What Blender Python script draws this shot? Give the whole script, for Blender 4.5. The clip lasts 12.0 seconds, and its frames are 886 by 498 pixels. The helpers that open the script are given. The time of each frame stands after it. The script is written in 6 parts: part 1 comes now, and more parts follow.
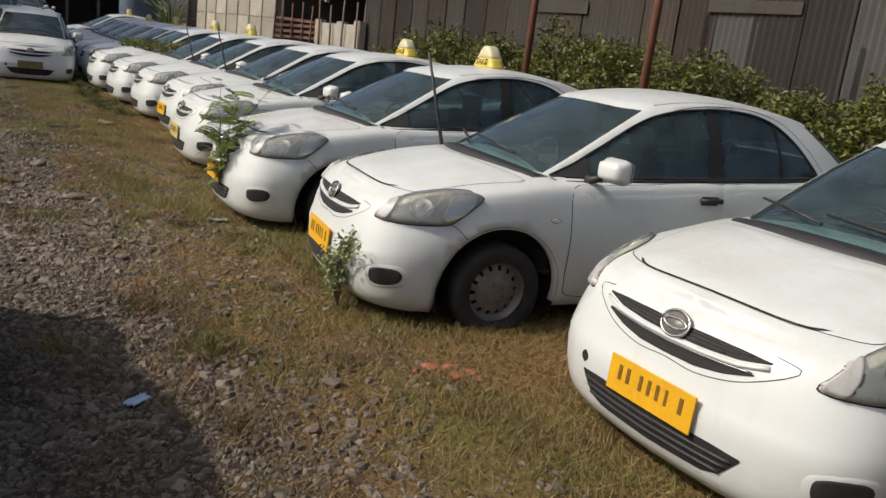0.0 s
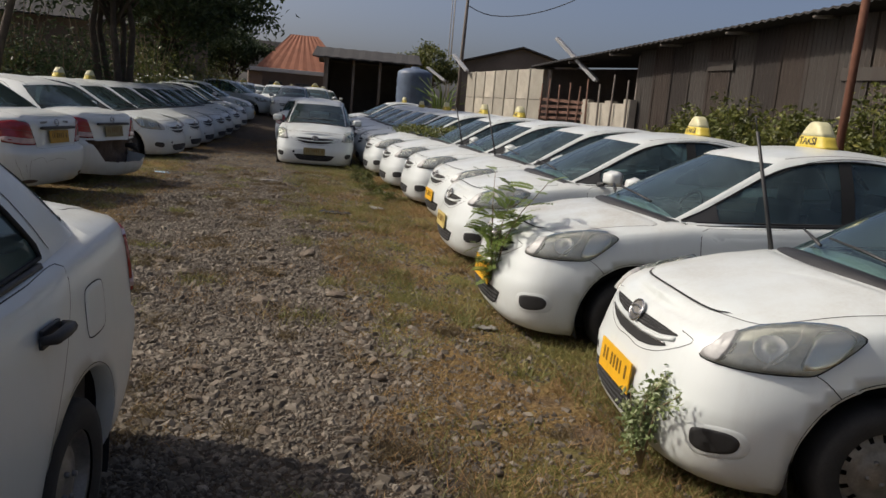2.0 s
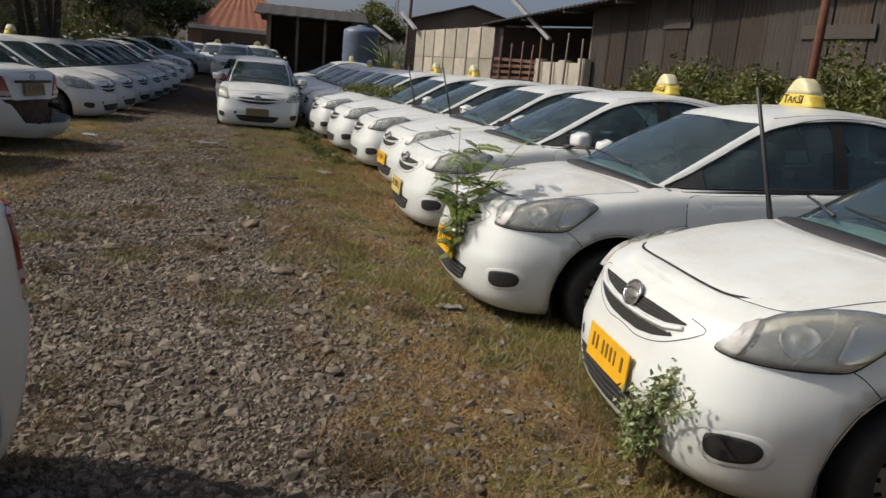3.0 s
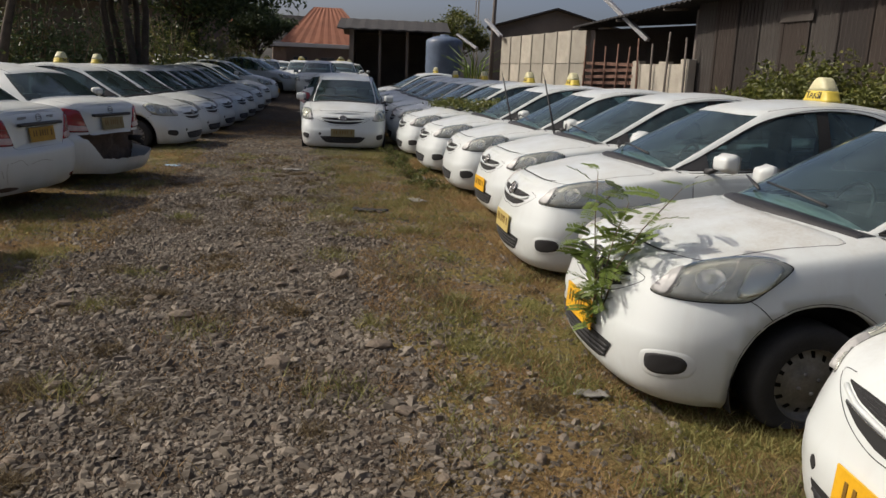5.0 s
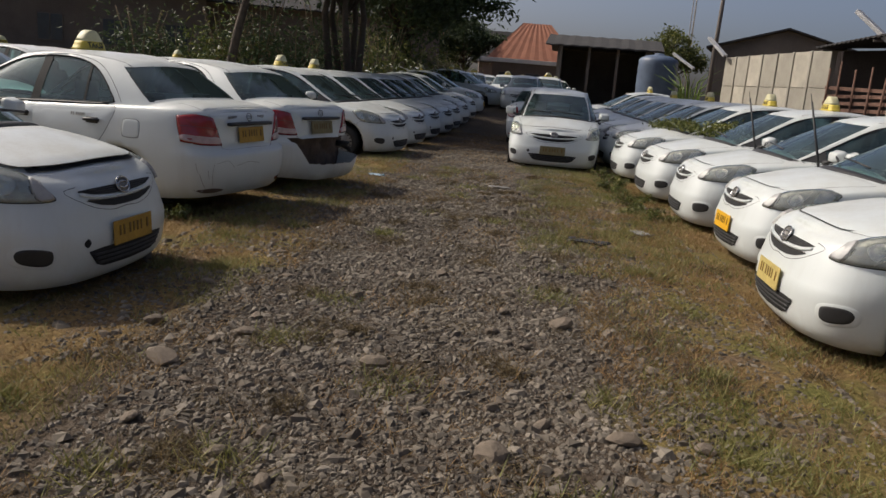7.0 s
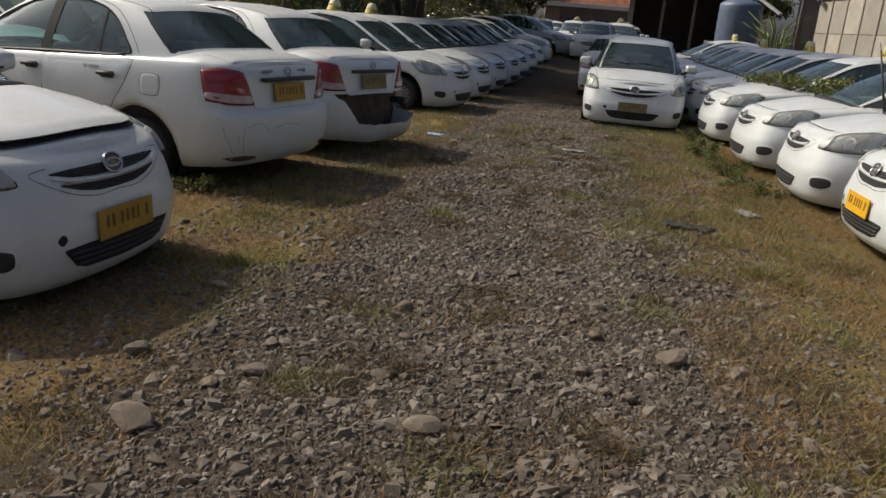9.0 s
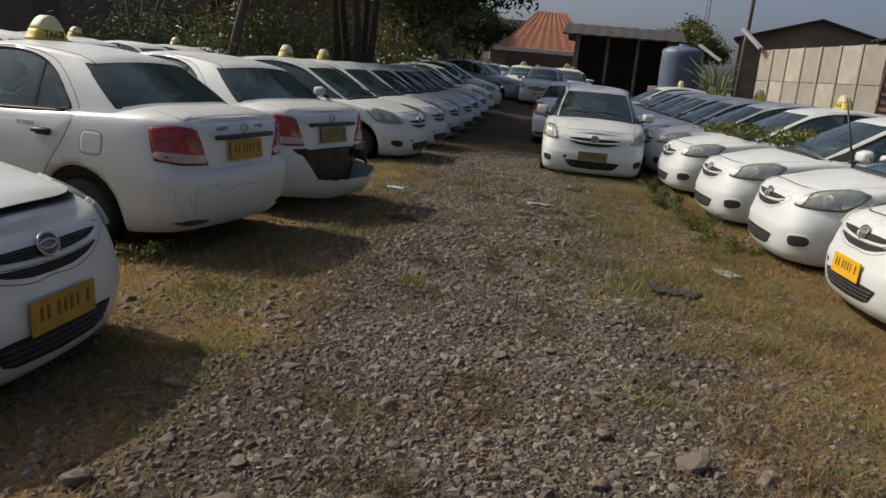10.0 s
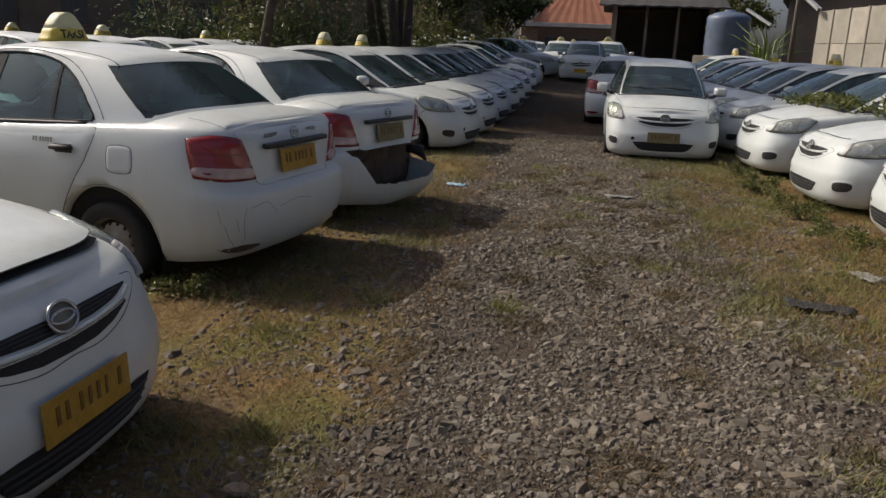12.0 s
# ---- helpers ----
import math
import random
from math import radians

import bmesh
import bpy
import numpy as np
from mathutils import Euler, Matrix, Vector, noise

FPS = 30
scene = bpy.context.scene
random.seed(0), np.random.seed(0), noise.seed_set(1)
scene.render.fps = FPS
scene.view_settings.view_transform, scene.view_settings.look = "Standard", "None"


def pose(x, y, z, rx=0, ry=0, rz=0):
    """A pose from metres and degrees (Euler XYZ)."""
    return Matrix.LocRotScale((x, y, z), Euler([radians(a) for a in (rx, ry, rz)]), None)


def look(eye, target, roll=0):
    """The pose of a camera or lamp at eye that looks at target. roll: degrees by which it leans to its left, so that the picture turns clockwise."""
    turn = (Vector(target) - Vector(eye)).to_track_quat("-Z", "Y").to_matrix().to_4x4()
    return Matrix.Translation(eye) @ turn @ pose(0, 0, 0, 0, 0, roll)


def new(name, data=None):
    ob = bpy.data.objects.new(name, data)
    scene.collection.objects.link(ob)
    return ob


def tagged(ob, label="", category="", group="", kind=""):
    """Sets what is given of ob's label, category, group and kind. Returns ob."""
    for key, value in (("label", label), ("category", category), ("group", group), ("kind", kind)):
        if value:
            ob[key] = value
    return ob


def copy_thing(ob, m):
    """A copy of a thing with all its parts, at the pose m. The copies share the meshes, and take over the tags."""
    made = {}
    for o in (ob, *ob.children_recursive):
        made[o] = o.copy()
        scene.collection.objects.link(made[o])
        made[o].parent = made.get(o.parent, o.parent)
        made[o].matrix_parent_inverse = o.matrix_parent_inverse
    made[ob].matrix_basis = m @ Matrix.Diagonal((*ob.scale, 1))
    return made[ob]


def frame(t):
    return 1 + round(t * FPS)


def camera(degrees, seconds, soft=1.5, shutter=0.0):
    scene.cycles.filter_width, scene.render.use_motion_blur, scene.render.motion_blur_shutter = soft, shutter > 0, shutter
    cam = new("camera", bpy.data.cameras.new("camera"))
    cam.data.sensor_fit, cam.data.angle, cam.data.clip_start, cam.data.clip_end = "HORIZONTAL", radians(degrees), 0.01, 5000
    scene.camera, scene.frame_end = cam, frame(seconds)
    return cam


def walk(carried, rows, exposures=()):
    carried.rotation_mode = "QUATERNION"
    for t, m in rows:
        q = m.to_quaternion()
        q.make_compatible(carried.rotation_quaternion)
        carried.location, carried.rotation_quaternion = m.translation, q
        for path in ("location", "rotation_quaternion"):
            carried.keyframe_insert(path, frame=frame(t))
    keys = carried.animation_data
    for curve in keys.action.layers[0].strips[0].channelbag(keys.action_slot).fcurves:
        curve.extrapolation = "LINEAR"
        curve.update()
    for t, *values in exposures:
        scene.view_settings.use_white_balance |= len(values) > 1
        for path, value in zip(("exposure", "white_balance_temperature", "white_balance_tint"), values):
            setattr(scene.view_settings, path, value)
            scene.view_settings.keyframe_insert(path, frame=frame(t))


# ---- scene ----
cam = camera(58.51, 12.0)
ROWS = [
    (0.0, 0.039, 0.153, 1.502, 0.76, -13.77, 6.86),
    (0.5, -0.059, 0.403, 1.476, 5.95, -13.12, 6.72),
    (1.0, -0.091, 0.652, 1.471, 14.52, -13.04, 4.39),
    (1.5, -0.180, 0.903, 1.462, 22.69, -13.57, 4.24),
    (2.0, -0.383, 1.172, 1.487, 19.77, -10.12, 4.98),
    (2.5, -0.510, 1.426, 1.432, 16.14, -11.28, 5.75),
    (4.5, -1.078, 2.400, 1.489, 16.60, -13.87, 3.63),
    (5.0, -1.202, 2.625, 1.515, 22.03, -12.46, 2.48),
    (5.5, -1.461, 2.822, 1.480, 24.90, -12.21, 3.33),
    (6.0, -1.631, 3.039, 1.478, 19.86, -10.82, 5.56),
    (6.5, -1.820, 3.251, 1.459, 27.50, -10.15, 4.56),
    (7.0, -1.960, 3.434, 1.422, 35.74, -12.07, 4.71),
    (9.0, -2.735, 4.342, 1.432, 39.81, -16.13, 4.93),
    (9.5, -3.026, 4.460, 1.484, 41.23, -13.97, 4.96),
    (10.0, -3.202, 4.581, 1.509, 36.05, -12.95, 5.29),
    (10.5, -3.398, 4.768, 1.508, 38.56, -12.48, 3.55),
    (11.0, -3.619, 4.909, 1.469, 40.98, -15.85, 4.78),
    (11.5, -3.919, 5.014, 1.473, 40.02, -15.72, 5.21),
    (12.0, -4.079, 5.131, 1.504, 38.55, -14.46, 2.31),
]
walk(cam, [(t, look((x, y, z), (x - math.sin(radians(yaw)) * math.cos(radians(pitch)), y + math.cos(radians(yaw)) * math.cos(radians(pitch)), z + math.sin(radians(pitch))), roll)) for t, x, y, z, yaw, pitch, roll in ROWS])

# ---- light ----
SUN_FROM = Vector((-0.97, -0.25, 0.93)).normalized()
world = bpy.data.worlds.new("sky")
scene.world = world
world.use_nodes = True
sky = world.node_tree.nodes.new("ShaderNodeTexSky")
sky.sky_type = "NISHITA"
sky.sun_disc = False
sky.sun_elevation = math.asin(SUN_FROM.z)
sky.sun_rotation = math.atan2(SUN_FROM.x, SUN_FROM.y)
sky.air_density, sky.dust_density, sky.ozone_density = 0.48, 4.6, 0.8
background = world.node_tree.nodes["Background"]
background.inputs["Strength"].default_value = 0.126
world.node_tree.links.new(sky.outputs[0], background.inputs["Color"])
sun_data = bpy.data.lights.new("sun", "SUN")
sun_data.energy, sun_data.angle, sun_data.color = 3.4, radians(0.6), (1.0, 0.92, 0.80)
sun = new("sun", sun_data)
sun.matrix_world = look(SUN_FROM * 60, (0, 0, 0))
scene.view_settings.exposure = 0.0


# ---- materials ----
def nodes_of(name):
    m = bpy.data.materials.new(name)
    m.use_nodes = True
    return m, m.node_tree, m.node_tree.nodes["Principled BSDF"]


def ramp(tree, source, stops):
    node = tree.nodes.new("ShaderNodeValToRGB")
    els = node.color_ramp.elements
    while len(els) < len(stops):
        els.new(0.5)
    for e, (p, c) in zip(els, stops):
        e.position, e.color = p, (*c, 1) if len(c) == 3 else (c[0], c[0], c[0], 1)
    tree.links.new(source, node.inputs[0])
    return node.outputs[0]


def noise_tex(tree, scale, detail=4, rough=0.55, space="Object", stretch=(1, 1, 1), warp=0.0):
    co = tree.nodes.new("ShaderNodeTexCoord")
    mp = tree.nodes.new("ShaderNodeMapping")
    mp.inputs["Scale"].default_value = stretch
    tree.links.new(co.outputs[space], mp.inputs[0])
    n = tree.nodes.new("ShaderNodeTexNoise")
    n.inputs["Scale"].default_value, n.inputs["Detail"].default_value, n.inputs["Roughness"].default_value = scale, detail, rough
    n.inputs["Distortion"].default_value = warp
    tree.links.new(mp.outputs[0], n.inputs["Vector"])
    return n.outputs["Fac"]


def mixed(tree, fac, a, b, kind="MIX"):
    n = tree.nodes.new("ShaderNodeMix")
    n.data_type, n.blend_type = "RGBA", kind
    for s, v in ((n.inputs[0], fac), (n.inputs[6], a), (n.inputs[7], b)):
        if hasattr(v, "links"):
            tree.links.new(v, s)
        elif isinstance(v, (int, float)):
            s.default_value = v
        else:
            s.default_value = (*v, 1)
    return n.outputs[2]


def maths(tree, op, a, b=0.0):
    n = tree.nodes.new("ShaderNodeMath")
    n.operation = op
    for s, v in ((n.inputs[0], a), (n.inputs[1], b)):
        if hasattr(v, "links"):
            tree.links.new(v, s)
        else:
            s.default_value = v
    return n.outputs[0]


def bump(tree, bsdf, source, strength, distance):
    b = tree.nodes.new("ShaderNodeBump")
    b.inputs["Strength"].default_value, b.inputs["Distance"].default_value = strength, distance
    tree.links.new(source, b.inputs["Height"])
    tree.links.new(b.outputs[0], bsdf.inputs["Normal"])


def simple(name, color, rough=0.5, metal=0.0, vary=0.25, scale=8.0, fine=90.0, relief=0.15, depth=0.002, coat=0.0, space="Object"):
    """A plain surface with blotches, grain and a little relief."""
    m, t, b = nodes_of(name)
    big, small = noise_tex(t, scale, 5, 0.6, space), noise_tex(t, fine, 3, 0.6, space)
    dark = tuple(c * (1 - vary) for c in color)
    light = tuple(min(1, c * (1 + vary * 0.7)) for c in color)
    c1 = mixed(t, ramp(t, big, [(0.3, (0,)), (0.7, (1,))]), dark, light)
    c2 = mixed(t, 0.35, c1, ramp(t, small, [(0.3, dark), (0.7, light)]))
    t.links.new(c2, b.inputs["Base Color"])
    b.inputs["Roughness"].default_value, b.inputs["Metallic"].default_value, b.inputs["Coat Weight"].default_value = rough, metal, coat
    if relief:
        bump(t, b, small, relief, depth)
    return m


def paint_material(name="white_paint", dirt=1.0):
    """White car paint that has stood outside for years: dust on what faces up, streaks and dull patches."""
    m, t, b = nodes_of(name)
    geo = t.nodes.new("ShaderNodeNewGeometry")
    sep = t.nodes.new("ShaderNodeSeparateXYZ")
    t.links.new(geo.outputs["Normal"], sep.inputs[0])
    up = ramp(t, sep.outputs["Z"], [(0.35, (0,)), (0.95, (1,))])
    blotch = ramp(t, noise_tex(t, 2.6, 6, 0.65, "Object"), [(0.38, (0,)), (0.68, (1,))])
    grain = ramp(t, noise_tex(t, 60, 4, 0.7, "Object"), [(0.35, (0,)), (0.75, (1,))])
    streak = ramp(t, noise_tex(t, 9, 5, 0.7, "Object", (1, 1, 0.12)), [(0.52, (0,)), (0.72, (1,))])
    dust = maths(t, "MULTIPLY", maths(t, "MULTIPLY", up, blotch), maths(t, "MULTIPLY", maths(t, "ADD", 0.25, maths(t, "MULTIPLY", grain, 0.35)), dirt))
    c = mixed(t, dust, (0.588, 0.622, 0.612), (0.415, 0.385, 0.328))
    c = mixed(t, maths(t, "MULTIPLY", streak, 0.16), c, (0.42, 0.40, 0.36))
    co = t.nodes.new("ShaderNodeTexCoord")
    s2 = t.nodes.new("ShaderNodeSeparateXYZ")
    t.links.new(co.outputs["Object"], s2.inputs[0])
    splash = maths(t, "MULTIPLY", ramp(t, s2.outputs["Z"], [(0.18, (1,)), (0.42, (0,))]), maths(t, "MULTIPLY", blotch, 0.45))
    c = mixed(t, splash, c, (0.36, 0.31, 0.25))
    t.links.new(c, b.inputs["Base Color"])
    t.links.new(maths(t, "ADD", 0.28, maths(t, "MULTIPLY", blotch, 0.22)), b.inputs["Roughness"])
    b.inputs["Coat Weight"].default_value, b.inputs["Coat Roughness"].default_value = 0.35, 0.12
    bump(t, b, grain, 0.04, 0.001)
    return m


def glass_material(name, tint, dust_amount, dust_colour):
    m = bpy.data.materials.new(name)
    m.use_nodes = True
    t = m.node_tree
    t.nodes.clear()
    out = t.nodes.new("ShaderNodeOutputMaterial")
    clear, gloss, dust = t.nodes.new("ShaderNodeBsdfTransparent"), t.nodes.new("ShaderNodeBsdfGlossy"), t.nodes.new("ShaderNodeBsdfDiffuse")
    clear.inputs[0].default_value = (*tint, 1)
    gloss.inputs["Roughness"].default_value = 0.06
    gloss.inputs["Color"].default_value = (0.88, 0.98, 1.0, 1)
    dust.inputs[0].default_value = (*dust_colour, 1)
    fr = t.nodes.new("ShaderNodeFresnel")
    fr.inputs[0].default_value = 1.58
    a, b2 = t.nodes.new("ShaderNodeMixShader"), t.nodes.new("ShaderNodeMixShader")
    t.links.new(ramp(t, noise_tex(t, 5, 6, 0.7), [(0.3, (dust_amount * 0.4,)), (0.75, (dust_amount * 1.6,))]), a.inputs[0])
    t.links.new(clear.outputs[0], a.inputs[1])
    t.links.new(dust.outputs[0], a.inputs[2])
    t.links.new(fr.outputs[0], b2.inputs[0])
    t.links.new(a.outputs[0], b2.inputs[1])
    t.links.new(gloss.outputs[0], b2.inputs[2])
    t.links.new(b2.outputs[0], out.inputs[0])
    return m


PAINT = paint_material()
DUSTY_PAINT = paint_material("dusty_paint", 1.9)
GLASS = glass_material("car_glass", (0.42, 0.56, 0.56), 0.13, (0.24, 0.34, 0.35))
LENS = glass_material("clouded_lens", (0.95, 0.95, 0.91), 0.22, (0.56, 0.565, 0.51))
BLACK = simple("black_plastic", (0.022, 0.022, 0.023), 0.55, 0, 0.4, 10, 120, 0.1)
GAP = simple("panel_gap", (0.012, 0.012, 0.012), 0.8, 0, 0.3, 10, 80, 0)
RUBBER = simple("tyre_rubber", (0.026, 0.025, 0.024), 0.85, 0, 0.45, 9, 120, 0.3)
STEEL = simple("steel_wheel", (0.23, 0.22, 0.205), 0.5, 0.5, 0.35, 14, 90, 0.15)
CHROME = simple("dull_chrome", (0.45, 0.45, 0.45), 0.25, 0.9, 0.2, 20, 90, 0.05)
LAMP_BACK = simple("lamp_housing", (0.60, 0.60, 0.54), 0.40, 0.3, 0.4, 14, 60, 0.1)
LAMP_BOWL = simple("lamp_bowl", (0.80, 0.80, 0.75), 0.26, 0.85, 0.2, 12, 60, 0.05)
LAMP_CORNER = simple("grey_lamp_corner", (0.36, 0.355, 0.345), 0.4, 0, 0.2, 12, 60, 0.05)
REFLECT = simple("lamp_reflector", (0.80, 0.79, 0.73), 0.4, 0.25, 0.25, 12, 60, 0.1)
RED_LENS = simple("red_lens", (0.27, 0.010, 0.014), 0.22, 0, 0.35, 9, 60, 0.05, coat=0.5)
DARK_RED = simple("dark_red_ridge", (0.12, 0.006, 0.008), 0.3, 0, 0.3, 9, 60, 0)
PALE_LENS = simple("pale_lens", (0.48, 0.35, 0.34), 0.3, 0, 0.3, 16, 60, 0.1, coat=0.4)
PLATE = simple("yellow_plate", (0.66, 0.36, 0.012), 0.5, 0, 0.16, 7, 60, 0.15)
# darker copy of the yellow plate: shade away from the sun, put into the colour
SHADED_PLATE = simple("shaded_plate", (0.40, 0.23, 0.025), 0.7, 0, 0.35, 9, 60, 0.15)
DULL_PLATE = simple("dull_plate", (0.20, 0.165, 0.075), 0.7, 0, 0.35, 9, 60, 0.15)
OLD_PLATE = simple("faded_plate", (0.46, 0.36, 0.12), 0.6, 0, 0.3, 9, 60, 0.15)
INK = simple("plate_ink", (0.16, 0.085, 0.012), 0.6, 0, 0.3, 20, 80, 0)
SEAT = simple("seat_cloth", (0.075, 0.075, 0.08), 0.9, 0, 0.3, 8, 150, 0.3)
TRIM = simple("interior_trim", (0.030, 0.030, 0.032), 0.75, 0, 0.3, 8, 100, 0.2)
SIGN_YELLOW = simple("sign_yellow", (0.56, 0.43, 0.06), 0.5, 0, 0.22, 14, 60, 0.1)
SIGN_CREAM = simple("sign_cream", (0.54, 0.51, 0.31), 0.5, 0, 0.2, 12, 60, 0.1)


# ---- helpers for meshes ----
def part(name, bm, material, parent, label="", at=None, smooth=True):
    """Links a bmesh as one mesh object under a thing or a part."""
    me = bpy.data.meshes.new(name)
    bm.to_mesh(me)
    bm.free()
    for m in material if isinstance(material, (list, tuple)) else [material]:
        me.materials.append(m)
    if smooth:
        me.polygons.foreach_set("use_smooth", [True] * len(me.polygons))
    ob = new(name, me)
    if parent is not None:
        ob.parent = parent
    if at is not None:
        ob.matrix_basis = at
    if label:
        tagged(ob, label)
    return ob


def thing(name, label, category, at, group="", kind=""):
    """An Empty at a thing's base."""
    ob = tagged(new(name), label, category, group, kind)
    ob.empty_display_size = 0.2
    ob.matrix_basis = at
    return ob


def box(bm, cx, cy, cz, sx, sy, sz, bevel=0.0, m=None, mat_index=0):
    """A box of full sizes sx, sy, sz, bevelled."""
    made = bmesh.ops.create_cube(bm, size=1, matrix=Matrix.Translation((cx, cy, cz)) @ Matrix.Diagonal((sx, sy, sz, 1)))
    verts = made["verts"]
    if bevel:
        edges = list({e for v in verts for e in v.link_edges})
        res = bmesh.ops.bevel(bm, geom=edges, offset=bevel, segments=2, affect="EDGES", profile=0.6)
        verts = list({v for f in res["faces"] for v in f.verts} | {v for v in verts if v.is_valid})
    if m is not None:
        bmesh.ops.transform(bm, matrix=m, verts=verts)
    if mat_index:
        for f in {f for v in verts for f in v.link_faces}:
            f.material_index = mat_index
    return verts


def tube(bm, pts, radii, sides=8):
    """A round bar through points, with a radius at each."""
    pts = [Vector(p) for p in pts]
    radii = radii if isinstance(radii, (list, tuple)) else [radii] * len(pts)
    rings = []
    for i, p in enumerate(pts):
        d = (pts[min(i + 1, len(pts) - 1)] - pts[max(i - 1, 0)]).normalized()
        a = d.orthogonal().normalized() if not rings else (side - d * side.dot(d)).normalized()
        side = a
        b = d.cross(a)
        rings.append([bm.verts.new(p + radii[i] * (math.cos(2 * math.pi * k / sides) * a + math.sin(2 * math.pi * k / sides) * b)) for k in range(sides)])
    for r0, r1 in zip(rings, rings[1:]):
        for k in range(sides):
            bm.faces.new((r0[k], r0[(k + 1) % sides], r1[(k + 1) % sides], r1[k]))
    bm.faces.new(rings[0][::-1])
    bm.faces.new(rings[-1])


def spin(bm, profile, sides=40, axis="x", holes=None):
    """A turned shape from (radius, along) points round the x axis."""
    rings = []
    for r, x in profile:
        rings.append([bm.verts.new((x, r * math.cos(2 * math.pi * k / sides), r * math.sin(2 * math.pi * k / sides))) for k in range(sides)])
    for j, (r0, r1) in enumerate(zip(rings, rings[1:])):
        for k in range(sides):
            if holes and j == holes[0] and k % holes[1] in holes[2]:
                continue
            bm.faces.new((r0[k], r0[(k + 1) % sides], r1[(k + 1) % sides], r1[k]))
    return rings


def spline(pts, n, closed=False):
    """n points at even steps along a smooth curve through pts."""
    p = np.array(pts, float)
    if closed:
        p = np.vstack([p[-1:], p, p[:2]])
    else:
        p = np.vstack([2 * p[0] - p[1], p, 2 * p[-1] - p[-2]])
    out = []
    for i in range(1, len(p) - 2):
        for t in np.linspace(0, 1, 24, endpoint=False):
            a, b, c, d = p[i - 1], p[i], p[i + 1], p[i + 2]
            out.append(0.5 * (2 * b + (c - a) * t + (2 * a - 5 * b + 4 * c - d) * t**2 + (3 * b - a - 3 * c + d) * t**3))
    out.append(p[-2])
    out = np.array(out)
    s = np.r_[0, np.cumsum(np.linalg.norm(np.diff(out, axis=0), axis=1))]
    w = np.linspace(0, s[-1], n + 1 if closed else n)
    res = np.stack([np.interp(w, s, out[:, k]) for k in range(p.shape[1])], 1)
    return res[:-1] if closed else res


def curve_of(table):
    xs, ys = zip(*table)
    order = np.argsort(xs)
    xs, ys = np.array(xs)[order], np.array(ys)[order]
    return lambda v: float(np.interp(v, xs, ys))


# ---- the taxi: a small white saloon, its front towards +y, its left towards -x ----
HUB_F, HUB_R, HUB_Z, ARCH = 1.272, -1.25, 0.255, 0.385
PLAN = [(0, 2.125), (0.24, 2.115), (0.46, 2.085), (0.63, 2.02), (0.735, 1.92), (0.795, 1.76), (0.822, 1.5), (0.836, 1.25), (0.842, 0.8), (0.846, 0.2), (0.846, -0.5),
        (0.842, -1.0), (0.838, -1.4), (0.832, -1.70), (0.812, -1.92), (0.75, -2.065), (0.58, -2.142), (0.29, -2.172), (0, -2.18)]
SHOULDER = curve_of([(2.13, 0.742), (1.95, 0.765), (1.75, 0.79), (1.5, 0.822), (1.25, 0.855), (1.0, 0.895), (0.5, 0.925), (0, 0.95), (-0.5, 0.973), (-1, 0.998), (-1.5, 1.024), (-1.9, 1.036), (-2.16, 1.022)])
CROWN = curve_of([(2.13, 0.0), (2.0, 0.03), (1.92, 0.05), (1.8, 0.07), (1.4, 0.10), (1.0, 0.10), (-1.5, 0.08), (-1.8, 0.058), (-1.95, 0.045), (-2.03, 0.025), (-2.13, 0.0)])
SILL = curve_of([(2.13, 0.128), (1.7, 0.118), (1.2, 0.15), (0.6, 0.165), (-0.8, 0.168), (-1.5, 0.18), (-2.16, 0.228)])
SIDE_IN = curve_of([(0, 0.075), (0.05, 0.045), (0.12, 0.03), (0.22, 0.016), (0.45, 0.0), (0.62, 0.0), (0.66, 0.004), (0.82, 0.016), (0.92, 0.03), (0.97, 0.044), (1, 0.066)])
FRONT_IN = curve_of([(0, 0.075), (0.06, 0.035), (0.15, 0.01), (0.3, 0.0), (0.48, 0.0), (0.56, 0.018), (0.7, 0.036), (0.85, 0.062), (0.94, 0.095), (1, 0.15)])
REAR_IN = curve_of([(0, 0.11), (0.06, 0.06), (0.16, 0.02), (0.3, 0.0), (0.47, 0.0), (0.53, 0.012), (0.57, 0.066), (0.75, 0.076), (0.9, 0.084), (0.96, 0.095), (1, 0.125)])


def smooth_step(a, b, v):
    v = min(1, max(0, (v - a) / (b - a)))
    return v * v * (3 - 2 * v)


